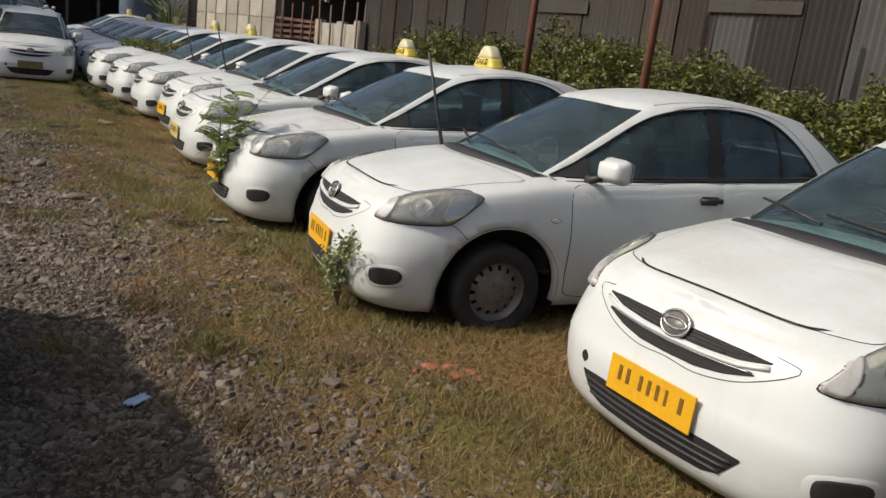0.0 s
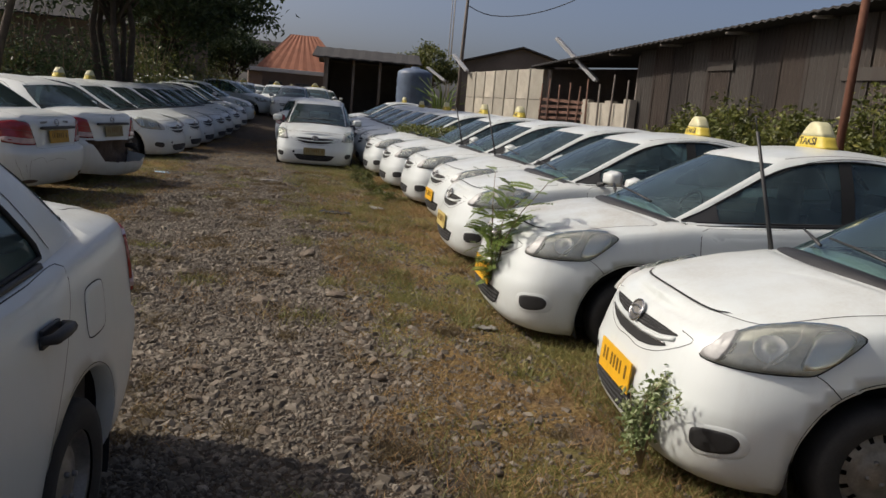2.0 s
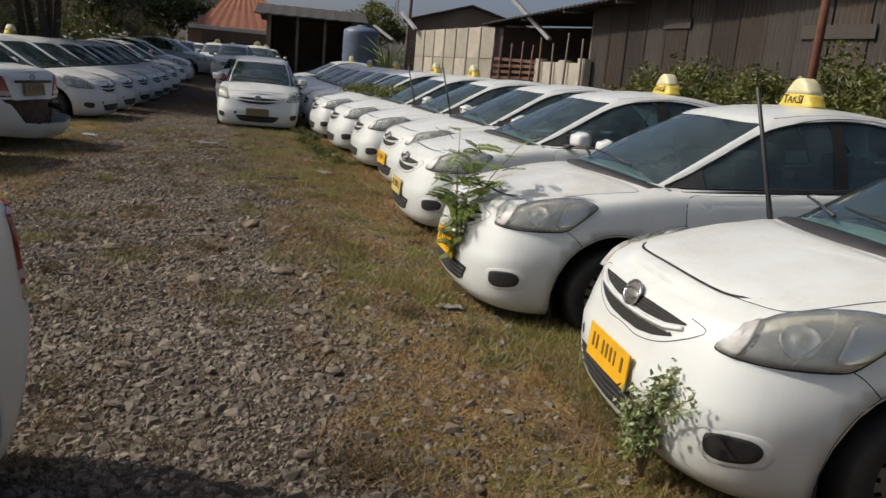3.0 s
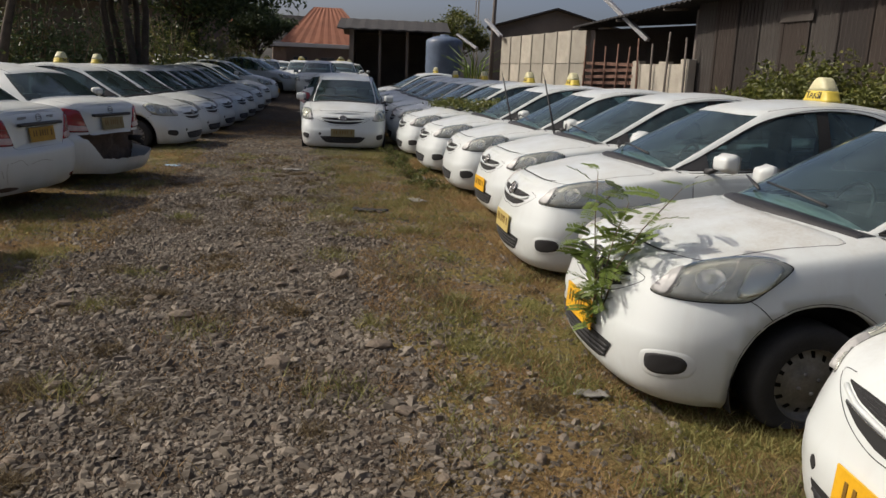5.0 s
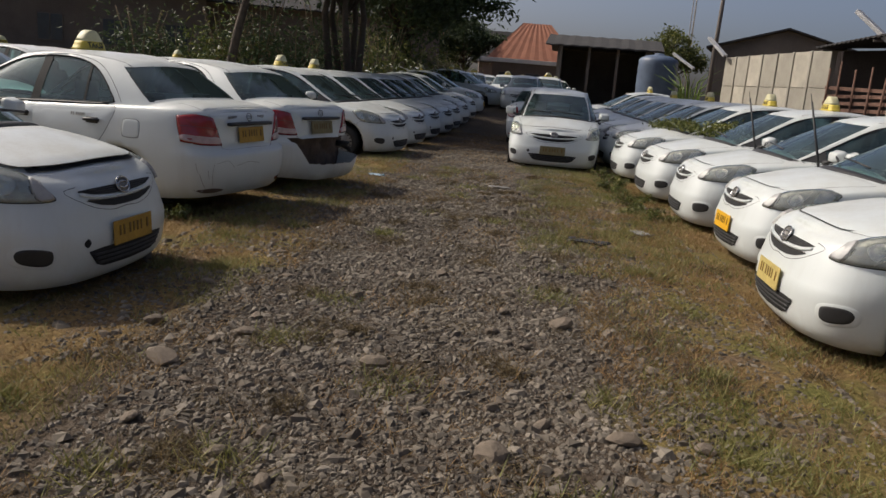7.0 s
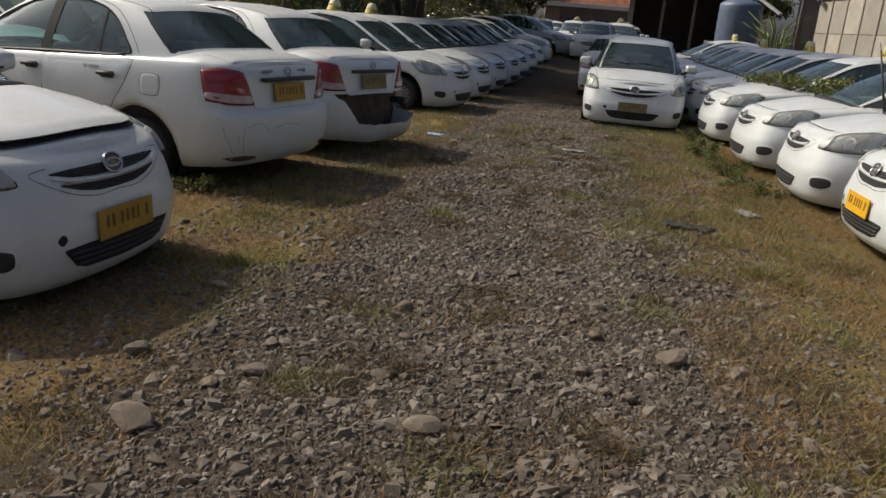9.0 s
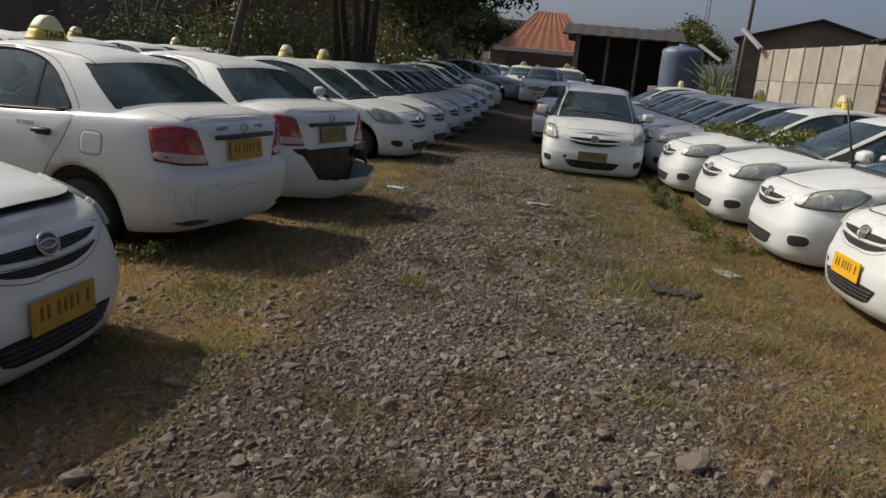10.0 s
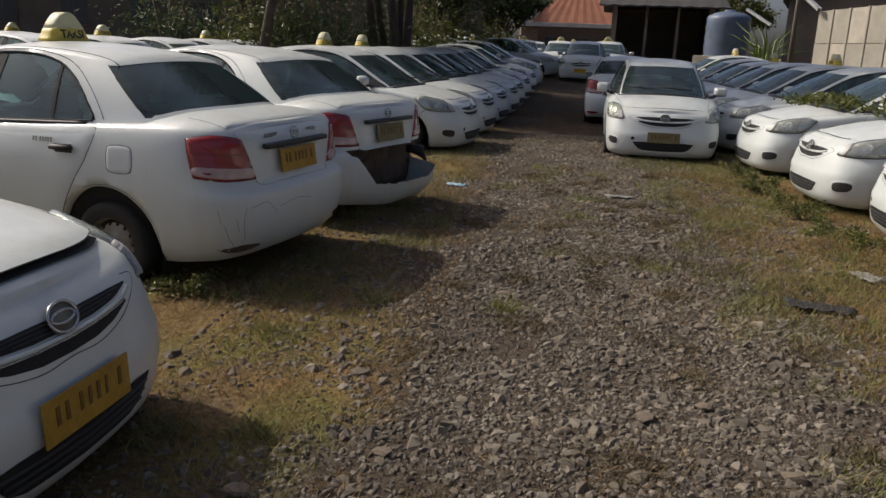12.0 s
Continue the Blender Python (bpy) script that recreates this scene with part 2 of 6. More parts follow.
def shell_mesh():
    """The lower body: bumpers, wings, sides, and the top before and behind the cabin."""
    bm = bmesh.new()
    half = spline(PLAN, 100)
    ring = [(x, y) for x, y in half] + [(-x, y) for x, y in half[-2:0:-1]]
    levels = [0, 0.03, 0.07, 0.13, 0.21, 0.3, 0.39, 0.47, 0.53, 0.57, 0.63, 0.70, 0.77, 0.84, 0.90, 0.945, 0.975, 1]
    rows = []
    for w in levels:
        row = []
        for x, y in ring:
            sx = (x - SIDE_IN(w) * x / 0.85) * (1 - 0.045 * smooth_step(0.5, 0.9, w) * smooth_step(1.4, 1.95, y))
            sy = y - smooth_step(1.3, 2.0, y) * FRONT_IN(w) + smooth_step(-1.55, -2.0, y) * REAR_IN(w)
            lo, hi = SILL(y), SHOULDER(y)
            row.append(bm.verts.new((sx, sy, lo + (hi - lo) * w)))
        rows.append(row)
    n, h = len(ring), len(half)
    for r0, r1 in zip(rows, rows[1:]):
        for k in range(n):
            bm.faces.new((r0[k], r1[k], r1[(k + 1) % n], r0[(k + 1) % n]))
    top = rows[-1]
    across, cols = 16, []
    for i in range(1, h - 1):
        a, b, line = top[i], top[n - i], []
        if -1.52 < a.co.y < 0.97:
            cols.append(("shelf", [[a, *[bm.verts.new((a.co.x - math.copysign(d, a.co.x), a.co.y, a.co.z + z)) for d, z in ((0.025, 0.006), (0.07, 0.009), (0.17, 0.006))]] for a in (top[i], top[n - i])]))
            continue
        for j in range(across + 1):
            if j in (0, across):
                line.append(a if j == 0 else b)
                continue
            s = 1 - 2 * j / across
            line.append(bm.verts.new((a.co.x * s, a.co.y, a.co.z + CROWN(a.co.y) * (1 - abs(s) ** (2.3 if a.co.y > 0 else 4.0)))))
        cols.append(("top", line))
    for (k0, l0), (k1, l1) in zip(cols, cols[1:]):
        if k0 == "top" and k1 == "top":
            for j in range(across):
                bm.faces.new((l0[j], l0[j + 1], l1[j + 1], l1[j]))
        else:
            pair0 = l0 if k0 == "shelf" else [l0[:4], l0[:-5:-1]]
            pair1 = l1 if k1 == "shelf" else [l1[:4], l1[:-5:-1]]
            for p, q in zip(pair0, pair1):
                for j in range(3):
                    bm.faces.new((p[j], p[j + 1], q[j + 1], q[j]))
    cols = [c[1] for c in cols]
    for tip, line in ((top[0], cols[0]), (top[h - 1], cols[-1])):
        for j in range(across):
            bm.faces.new((tip, line[j], line[j + 1]))

    def reach(co, hub):
        return math.hypot(co.y - hub, co.z - HUB_Z) if co.z > HUB_Z else abs(co.y - hub)

    gone = [f for f in bm.faces for c in (f.calc_center_median(),) if abs(c.x) > 0.6 and c.z < 0.75 and (reach(c, HUB_F) < ARCH or reach(c, HUB_R) < ARCH)]
    bmesh.ops.delete(bm, geom=gone, context="FACES")
    rim = []
    for e in bm.edges:
        if e.is_boundary and all(abs(v.co.x) > 0.6 and min(reach(v.co, HUB_F), reach(v.co, HUB_R)) < ARCH + 0.06 and v.co.z < 0.75 for v in e.verts):
            rim.append(e)
    for v in {v for e in rim for v in e.verts}:
        hub = HUB_F if v.co.y > 0 else HUB_R
        if v.co.z > HUB_Z:
            d = Vector((0, v.co.y - hub, v.co.z - HUB_Z)).normalized() * ARCH
            v.co.y, v.co.z = hub + d.y, HUB_Z + d.z
        else:
            v.co.y = hub + math.copysign(ARCH, v.co.y - hub)
    side = bmesh.ops.extrude_edge_only(bm, edges=rim)
    for v in [g for g in side["geom"] if isinstance(g, bmesh.types.BMVert)]:
        v.co.x -= math.copysign(0.06, v.co.x)
    bmesh.ops.recalc_face_normals(bm, faces=bm.faces)
    return bm


CABIN_LOW = [(0, 1.20), (0.25, 1.185), (0.48, 1.13), (0.645, 1.01), (0.735, 0.74), (0.765, 0.3), (0.775, -0.3), (0.765, -0.9), (0.752, -1.25), (0.722, -1.49), (0.655, -1.60), (0.33, -1.665), (0, -1.685)]
CABIN_TOP = [(0, 0.31), (0.2, 0.30), (0.38, 0.26), (0.50, 0.17), (0.545, 0.0), (0.56, -0.22), (0.563, -0.45), (0.562, -0.68), (0.558, -0.88), (0.553, -1.03), (0.53, -1.12), (0.27, -1.165), (0, -1.18)]


def cabin_cells():
    """The cabin's skin as a grid of points, u round it and v up it, with a name for each cell."""
    n = 84
    low, high = spline(CABIN_LOW, n), spline(CABIN_TOP, n)
    keep = np.linspace(0, 12, n)
    low = np.stack([np.interp(keep, range(13), np.array(CABIN_LOW)[:, k]) for k in (0, 1)], 1)
    high = np.stack([np.interp(keep, range(13), np.array(CABIN_TOP)[:, k]) for k in (0, 1)], 1)
    for a in (low, high):
        for _ in range(4):
            a[1:-1] = (a[:-2] + 2 * a[1:-1] + a[2:]) / 4
    vs = [0, 0.045, 0.09, 0.2, 0.32, 0.44, 0.56, 0.68, 0.79, 0.87, 0.925, 1.0]
    grid = []
    for v in vs:
        row = []
        for (lx, ly), (hx, hy) in zip(low, high):
            bulge = 0.022 * math.sin(math.pi * v)
            z0 = SHOULDER(ly) + (CROWN(ly) * (1 - min(1, abs(lx) / 0.78) ** (2.3 if ly > 0 else 4.0)) if ly > 0.97 or ly < -1.55 else 0.015) - 0.012
            z1 = 1.436 - (0.16 if hy > -0.40 else 0.12) * (hy + 0.40) ** 2 + 0.045 * (1 - min(1, hx / 0.55) ** 2)
            e = v ** 0.94
            row.append(Vector((lx + (hx - lx) * e + bulge * min(1, lx / 0.5), ly + (hy - ly) * e + (bulge * 1.1 if ly > 0.9 else -bulge * 0.8 if ly < -1.5 else 0), z0 + (z1 - z0) * v)))
        grid.append(row)

    def cell(i, j):
        u, v = 12 * (i + 0.5) / (n - 1), (vs[j] + vs[j + 1]) / 2
        if u < 2.9:
            return "windshield" if 0.06 < v < 0.93 else "frame"
        if u < 9.3:
            return "side"
        return "rear_window" if 0.08 < v < 0.92 else "frame"

    return grid, cell, n, len(vs)


WINDOW = [(0.94, 0.935), (0.81, 0.995), (0.66, 1.080), (0.50, 1.172), (0.33, 1.266), (0.16, 1.338), (-0.02, 1.382), (-0.24, 1.408), (-0.45, 1.412), (-0.62, 1.396), (-0.78, 1.350), (-0.92, 1.262), (-1.03, 1.155), (-1.10, 1.075),
          (-1.135, 1.035), (-1.08, 1.024), (-0.6, 1.002), (0.0, 0.975), (0.6, 0.948), (0.88, 0.930)]



def inside(y, z, grow=0.0):
    """Whether a point of the car's side lies within the window line."""
    my, mz, hit = -0.2, 1.15, False
    line = [(py + math.copysign(grow, py - my), pz + math.copysign(grow, pz - mz)) for py, pz in WINDOW]
    for (y0, z0), (y1, z1) in zip(line, line[1:] + line[:1]):
        if (z0 > z) != (z1 > z) and y < (y1 - y0) * (z - z0) / (z1 - z0) + y0:
            hit = not hit
    return hit


def side_grid():
    """The cabin's side as a finer grid."""
    grid, cell, n, m = cabin_cells()
    first = next(i for i in range(n - 1) if cell(i, 4) == "side")
    last = max(i for i in range(n - 1) if cell(i, 4) == "side") + 1
    rows = []
    for j in range(m - 1):
        for k in range(2):
            f = k / 2
            rows.append([p.lerp(q, f) for p, q in zip(grid[j][first:last + 1], grid[j + 1][first:last + 1])])
    rows.append(grid[m - 1][first:last + 1])
    return [[p if k == 0 else p.lerp(q, 0.5) for p, q in zip(r, r[1:]) for k in (0, 1)] + [r[-1]] for r in rows]


def side_mesh(side, keep, inset=0.0, snap=False, step=1):
    """Faces of the cabin's side for which keep(y, z) holds; snap pulls the cut edge onto the window line."""
    rows = [r[::step] for r in side_grid()[::step]]
    bm = bmesh.new()
    mid = Vector((0, -0.3, 0.9))
    verts = [[bm.verts.new(((p + (mid - p).normalized() * inset).x * side, (p + (mid - p).normalized() * inset).y, (p + (mid - p).normalized() * inset).z)) for p in r] for r in rows]
    edge = set()
    for r0, r1 in zip(verts, verts[1:]):
        for k in range(len(r0) - 1):
            quad = [r0[k], r1[k], r1[k + 1], r0[k + 1]]
            c = sum((v.co for v in quad), Vector()) / 4
            if keep(c.y, c.z):
                bm.faces.new(quad if side > 0 else quad[::-1])
            else:
                edge.update(quad)
    if snap:
        line = spline(WINDOW, 200, True)
        for v in edge:
            if v.link_faces:
                d = np.hypot(line[:, 0] - v.co.y, line[:, 1] - v.co.z)
                k = int(np.argmin(d))
                v.co.y, v.co.z = line[k]
    bmesh.ops.delete(bm, geom=[v for v in bm.verts if not v.link_faces], context="VERTS")
    return bm


def strip_mesh(tree, side, lines, up=0.004):
    """A band on the cabin's side between two lines of (y, z) points."""
    bm = bmesh.new()
    rows = []
    for y, z in zip(*[spline(l, 16) for l in lines]):
        row = []
        for py, pz in (y, z):
            place, _, _, _ = tree.ray_cast(Vector((2 * side, py, pz)), Vector((-side, 0, 0)))
            place = place or tree.find_nearest(Vector((0.75 * side, py, pz)))[0]
            row.append(bm.verts.new((place.x + up * side, place.y, place.z)))
        rows.append(row)
    for a, b in zip(rows, rows[1:]):
        bm.faces.new((a[0], a[1], b[1], b[0]))
    return bm


def cabin_mesh(wanted, sides=(1, -1), inset=0.0, thick=0.0):
    grid, cell, n, m = cabin_cells()
    bm = bmesh.new()
    for side in sides:
        made = {}

        def at(i, j):
            if (i, j) not in made:
                p = grid[j][i]
                if inset:
                    mid = Vector((0, -0.3, 0.9))
                    p = p + (mid - p).normalized() * inset
                made[i, j] = bm.verts.new((p.x * side, p.y, p.z))
            return made[i, j]

        for i in range(n - 1):
            for j in range(m - 1):
                name = cell(i, j)
                if name in wanted:
                    quad = [at(i, j), at(i, j + 1), at(i + 1, j + 1), at(i + 1, j)]
                    f = bm.faces.new(quad if side > 0 else quad[::-1])
                    f.material_index = 1 if name == "black" else 0
    if "frame" in wanted:
        for i in range(n - 1):
            rows = []
            for k in (i, i + 1):
                p = grid[-1][k]
                rows.append([bm.verts.new((p.x * s, p.y, p.z + 0.052 * (1 - abs(s) ** 2.2) * min(1, p.x / 0.55) ** 2)) for s in np.linspace(1, -1, 15)])
            for j in range(14):
                bm.faces.new((rows[0][j], rows[0][j + 1], rows[1][j + 1], rows[1][j]))
    bmesh.ops.remove_doubles(bm, verts=bm.verts, dist=0.0005)
    bmesh.ops.recalc_face_normals(bm, faces=bm.faces)
    if thick:
        bmesh.ops.solidify(bm, geom=bm.faces[:], thickness=thick)
    return bm


from mathutils.bvhtree import BVHTree


def patch(tree, outline, height, points=48, gap=0.006, round_off=True, sink=0.0, rings=(1, 0.96, 0.72, 0.38)):
    """A raised panel that follows the body's skin inside an outline of 3D points; material 1 is the dark joint round it. sink > 0 makes a recess instead."""
    bm = bmesh.new()
    line = spline(outline, points, True) if round_off else np.array([np.array(a) + (np.array(b) - np.array(a)) * k / 8 for a, b in zip(outline, outline[1:] + outline[:1]) for k in range(8)])
    mid = line.mean(0)

    def snap(p, up):
        place, normal, _, _ = tree.find_nearest(Vector(p))
        if normal.dot(place - Vector((0, place.y * 0.8, 0.4))) < 0:
            normal = -normal
        return place + normal * up

    loops = []
    if gap:
        out = []
        for p in line:
            d = Vector(p - mid).normalized() * gap
            out.append(bm.verts.new(snap(np.array(p) + np.array(d), 0.0008)))
        loops.append(out)
    for k in rings:
        up = (0.0012 if k == 1 else height) if not sink else (0.0012 if k == 1 else height)
        loops.append([bm.verts.new(snap(mid + (p - mid) * k, up)) for p in line])
    centre = bm.verts.new(snap(mid, height))
    c = len(line)
    for i, (l0, l1) in enumerate(zip(loops, loops[1:])):
        for k in range(c):
            f = bm.faces.new((l0[k], l0[(k + 1) % c], l1[(k + 1) % c], l1[k]))
            f.material_index = 1 if gap and i == 0 else 0
    for k in range(c):
        bm.faces.new((loops[-1][k], loops[-1][(k + 1) % c], centre))
    bmesh.ops.recalc_face_normals(bm, faces=bm.faces)
    return bm


def bowl(tree, centre, radius):
    """A shallow reflector bowl set on the skin, its rim outermost, with a bulb in the middle."""
    bm = bmesh.new()
    place, normal, _, _ = tree.find_nearest(Vector(centre))
    if normal.dot(place - Vector((0, place.y * 0.8, 0.4))) < 0:
        normal = -normal
    a = normal.orthogonal().normalized()
    b = normal.cross(a)
    rings = []
    for r, up in ((1.06, 0.004), (1.0, 0.013), (0.86, 0.009), (0.6, 0.0055), (0.25, 0.004), (0.2, 0.009), (0.08, 0.011)):
        rings.append([])
        for k in range(24):
            q = place + (a * math.cos(k * math.pi / 12) + b * math.sin(k * math.pi / 12)) * radius * r
            skin = tree.find_nearest(q)[0]
            rings[-1].append(bm.verts.new(skin + normal * up))
    for r0, r1 in zip(rings, rings[1:]):
        for k in range(24):
            bm.faces.new((r0[k], r0[(k + 1) % 24], r1[(k + 1) % 24], r1[k]))
    bm.faces.new(rings[-1])
    bmesh.ops.recalc_face_normals(bm, faces=bm.faces)
    return bm


def mirrored(pts, side):
    return [(x * side, y, z) for x, y, z in pts]


def seam(tree, pts, width=0.006, n=40, up=0.0012):
    """A dark joint that runs over the skin."""
    bm = bmesh.new()
    line = spline(pts, n)
    rows = []
    for i, p in enumerate(line):
        place, normal, _, _ = tree.find_nearest(Vector(p))
        if normal.dot(place - Vector((0, place.y * 0.8, 0.4))) < 0:
            normal = -normal
        d = Vector(line[min(i + 1, n - 1)] - line[max(i - 1, 0)]).normalized()
        s = d.cross(normal).normalized() * width / 2
        rows.append((bm.verts.new(place + normal * up - s), bm.verts.new(place + normal * up + s)))
    for a, b in zip(rows, rows[1:]):
        bm.faces.new((a[0], a[1], b[1], b[0]))
    return bm


def joined(*bms):
    """One bmesh from several."""
    out = bmesh.new()
    for b in bms:
        me = bpy.data.meshes.new("piece")
        b.to_mesh(me)
        b.free()
        out.from_mesh(me)
        bpy.data.meshes.remove(me)
    return out


def letters(word, size, material, parent, at, depth=0.004):
    """Raised lettering in the built-in font, as a mesh."""
    cu = bpy.data.curves.new("lettering", "FONT")
    cu.body, cu.size, cu.extrude, cu.align_x, cu.align_y = word, size, depth, "CENTER", "CENTER"
    cu.offset = size * 0.02
    cu.resolution_u = 3
    tmp = bpy.data.objects.new("lettering", cu)
    scene.collection.objects.link(tmp)
    bpy.context.view_layer.update()
    me = bpy.data.meshes.new_from_object(tmp.evaluated_get(bpy.context.evaluated_depsgraph_get()))
    bpy.data.objects.remove(tmp)
    me.materials.clear()
    me.materials.append(material)
    ob = new("lettering", me)
    ob.parent, ob.matrix_basis = parent, at
    return ob


def sign_mesh(low):
    """The roof sign: a rounded box that narrows upwards; low gives its foot, else its top."""
    bm = bmesh.new()
    zs = [(0.0, 1.06), (0.012, 1.08), (0.022, 1.0), (0.062, 0.89), (0.09, 0.80)] if low else [(0.09, 0.80), (0.12, 0.69), (0.15, 0.56), (0.172, 0.45), (0.189, 0.33), (0.199, 0.2), (0.203, 0.07)]
    rows = []
    for z, k in zs:
        row = []
        for a in range(28):
            t = 2 * math.pi * a / 28
            c, s = math.cos(t), math.sin(t)
            row.append(bm.verts.new((0.185 * k * math.copysign(abs(c) ** 0.55, c), 0.085 * (0.55 + 0.45 * k) * math.copysign(abs(s) ** 0.55, s), z)))
        rows.append(row)
    for r0, r1 in zip(rows, rows[1:]):
        for k in range(28):
            bm.faces.new((r0[k], r0[(k + 1) % 28], r1[(k + 1) % 28], r1[k]))
    bm.faces.new(rows[0][::-1])
    bm.faces.new(rows[-1])
    return bm


def wheel(car, x, y):
    """A steel wheel with a soft, sagging tyre."""
    side = math.copysign(1, x)
    hub = thing("wheel", "", "", pose(x, y, HUB_Z))
    hub.parent = car
    bm = bmesh.new()
    spin(bm, [(0.178, -0.085), (0.225, -0.098), (0.262, -0.094), (0.279, -0.075), (0.283, 0.0), (0.279, 0.075), (0.262, 0.094), (0.225, 0.098), (0.178, 0.085)], 36)
    floor = -HUB_Z + 0.06
    for v in bm.verts:
        if v.co.z < -0.12:
            k = smooth_step(-0.12, -0.29, v.co.z)
            v.co.x *= 1 + 0.26 * k
        v.co.z = max(v.co.z, floor)
    part("tyre", bm, RUBBER, hub)
    bm = bmesh.new()
    spin(bm, [(0.18, -0.085), (0.184, 0.07), (0.178, 0.078), (0.171, 0.07), (0.164, 0.035), (0.152, 0.028), (0.124, 0.045), (0.104, 0.05), (0.085, 0.05), (0.075, 0.058), (0.04, 0.064), (0.012, 0.066), (0.001, 0.066)], 42, holes=(5, 3, (0,)))
    for k in range(4):
        a = math.pi / 2 * k + 0.4
        bmesh.ops.create_cone(bm, cap_ends=True, segments=6, radius1=0.011, radius2=0.009, depth=0.02, matrix=Matrix.Translation((0.066, 0.05 * math.cos(a), 0.05 * math.sin(a))) @ pose(0, 0, 0, 0, 90, 0))
    spin(bm, [(0.176, -0.02), (0.001, -0.02)], 24)
    for f in bm.faces:
        c = f.calc_center_median()
        if c.x < -0.015 and (c.y**2 + c.z**2) < 0.176**2:
            f.material_index = 1
    if side < 0:
        bmesh.ops.transform(bm, matrix=Matrix.Rotation(math.pi, 4, "Z"), verts=bm.verts)
    part("rim", bm, [STEEL, GAP], hub, "grey steel rim with round holes")
    return hub


def build_car():
    car = thing("taxi", "dusty white taxi saloon with yellow number plate", "car", Matrix.Identity(4), "parked taxis")
    shell = shell_mesh()
    tree = BVHTree.FromBMesh(shell)
    whole = joined(cabin_mesh(("frame",)), *[side_mesh(d, lambda y, z: True) for d in (1, -1)])
    cabin_tree = BVHTree.FromBMesh(whole)
    whole.free()
    cabin = joined(cabin_mesh(("frame",)), *[side_mesh(d, lambda y, z: not inside(y, z), snap=True) for d in (1, -1)])
    bmesh.ops.remove_doubles(cabin, verts=cabin.verts, dist=0.0005)
    bm = bmesh.new()
    arcs = []
    for side in (1, -1):
        for hub in (HUB_F, HUB_R):
            arcs.append(seam(tree, [(0.83 * side, hub + ARCH * 1.03 * math.cos(a), HUB_Z + ARCH * 1.03 * math.sin(a)) for a in np.linspace(-0.1, math.pi + 0.1, 8)], 0.003, 30))
        arcs.append(seam(tree, mirrored([(0.808, 1.61, 0.652), (0.822, 1.565, 0.625), (0.834, 1.51, 0.570)], side), 0.004, 20))
    nose = [(0.41, 2.0, 0.695), (0.50, 1.98, 0.672), (0.44, 2.02, 0.625), (0.31, 2.07, 0.570), (0.15, 2.1, 0.542), (0, 2.1, 0.548)]
    arcs.append(seam(tree, mirrored(nose, -1) + nose[-2::-1], 0.0035, 60))
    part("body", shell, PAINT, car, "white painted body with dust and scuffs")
    for arc in arcs:
        part("panel_joint", arc, GAP, car, smooth=False)
    part("cabin_frame", cabin, PAINT, car, "white roof and pillars")
    for side in (1, -1):
        part("roof_joint", seam(cabin_tree, mirrored([(0.50, 0.16, 1.40), (0.50, -0.10, 1.45), (0.505, -0.5, 1.46), (0.50, -0.95, 1.44), (0.545, -1.2, 1.34), (0.64, -1.53, 1.13)], side), 0.009, 50), GAP, car, smooth=False)
        part("door_joint", seam(cabin_tree, mirrored([(0.72, 0.94, 0.955), (0.68, 0.80, 1.03), (0.64, 0.52, 1.19), (0.60, 0.18, 1.355), (0.57, -0.10, 1.412), (0.56, -0.45, 1.432), (0.57, -0.68, 1.412), (0.58, -0.85, 1.355), (0.62, -0.99, 1.255), (0.68, -1.12, 1.13), (0.73, -1.20, 1.03)], side), 0.005, 60), GAP, car, smooth=False)
        line = []
        for y, z in spline(WINDOW, 64, True):
            place, _, _, _ = cabin_tree.ray_cast(Vector((2 * side, y, z)), Vector((-side, 0, 0)))
            line.append(place or cabin_tree.find_nearest(Vector((0.75 * side, y, z)))[0])
        bm = bmesh.new()
        tube(bm, line + line[:1], 0.008, 4)
        part("window_seal", bm, GAP, car, "black rubber window seal")
        bm = bmesh.new()
        low = WINDOW[15:]
        belt = []
        for y, z in spline(low, 24):
            place, _, _, _ = cabin_tree.find_nearest(Vector((0.78 * side, y, z - 0.006)))
            belt.append(place + Vector((0.004 * side, 0, 0)))
        tube(bm, belt, 0.012, 5)
        part("belt_trim", bm, BLACK, car, "black belt moulding")
        part("mirror_foot", strip_mesh(cabin_tree, side, [[(0.935, 0.934), (0.82, 0.936), (0.70, 0.942)], [(0.94, 0.940), (0.82, 0.992), (0.70, 1.060)]], 0.003), BLACK, car, "black corner panel", smooth=False)
        part("pillar_trim", strip_mesh(cabin_tree, side, [[(-0.17, 0.965), (-0.185, 1.17), (-0.20, 1.402)], [(-0.275, 0.97), (-0.285, 1.17), (-0.295, 1.408)]], -0.002), GAP, car, smooth=False)
        part("pillar_trim", strip_mesh(cabin_tree, side, [[(-0.785, 0.995), (-0.775, 1.17), (-0.755, 1.355)], [(-0.81, 0.997), (-0.80, 1.17), (-0.78, 1.345)]], -0.002), GAP, car, smooth=False)
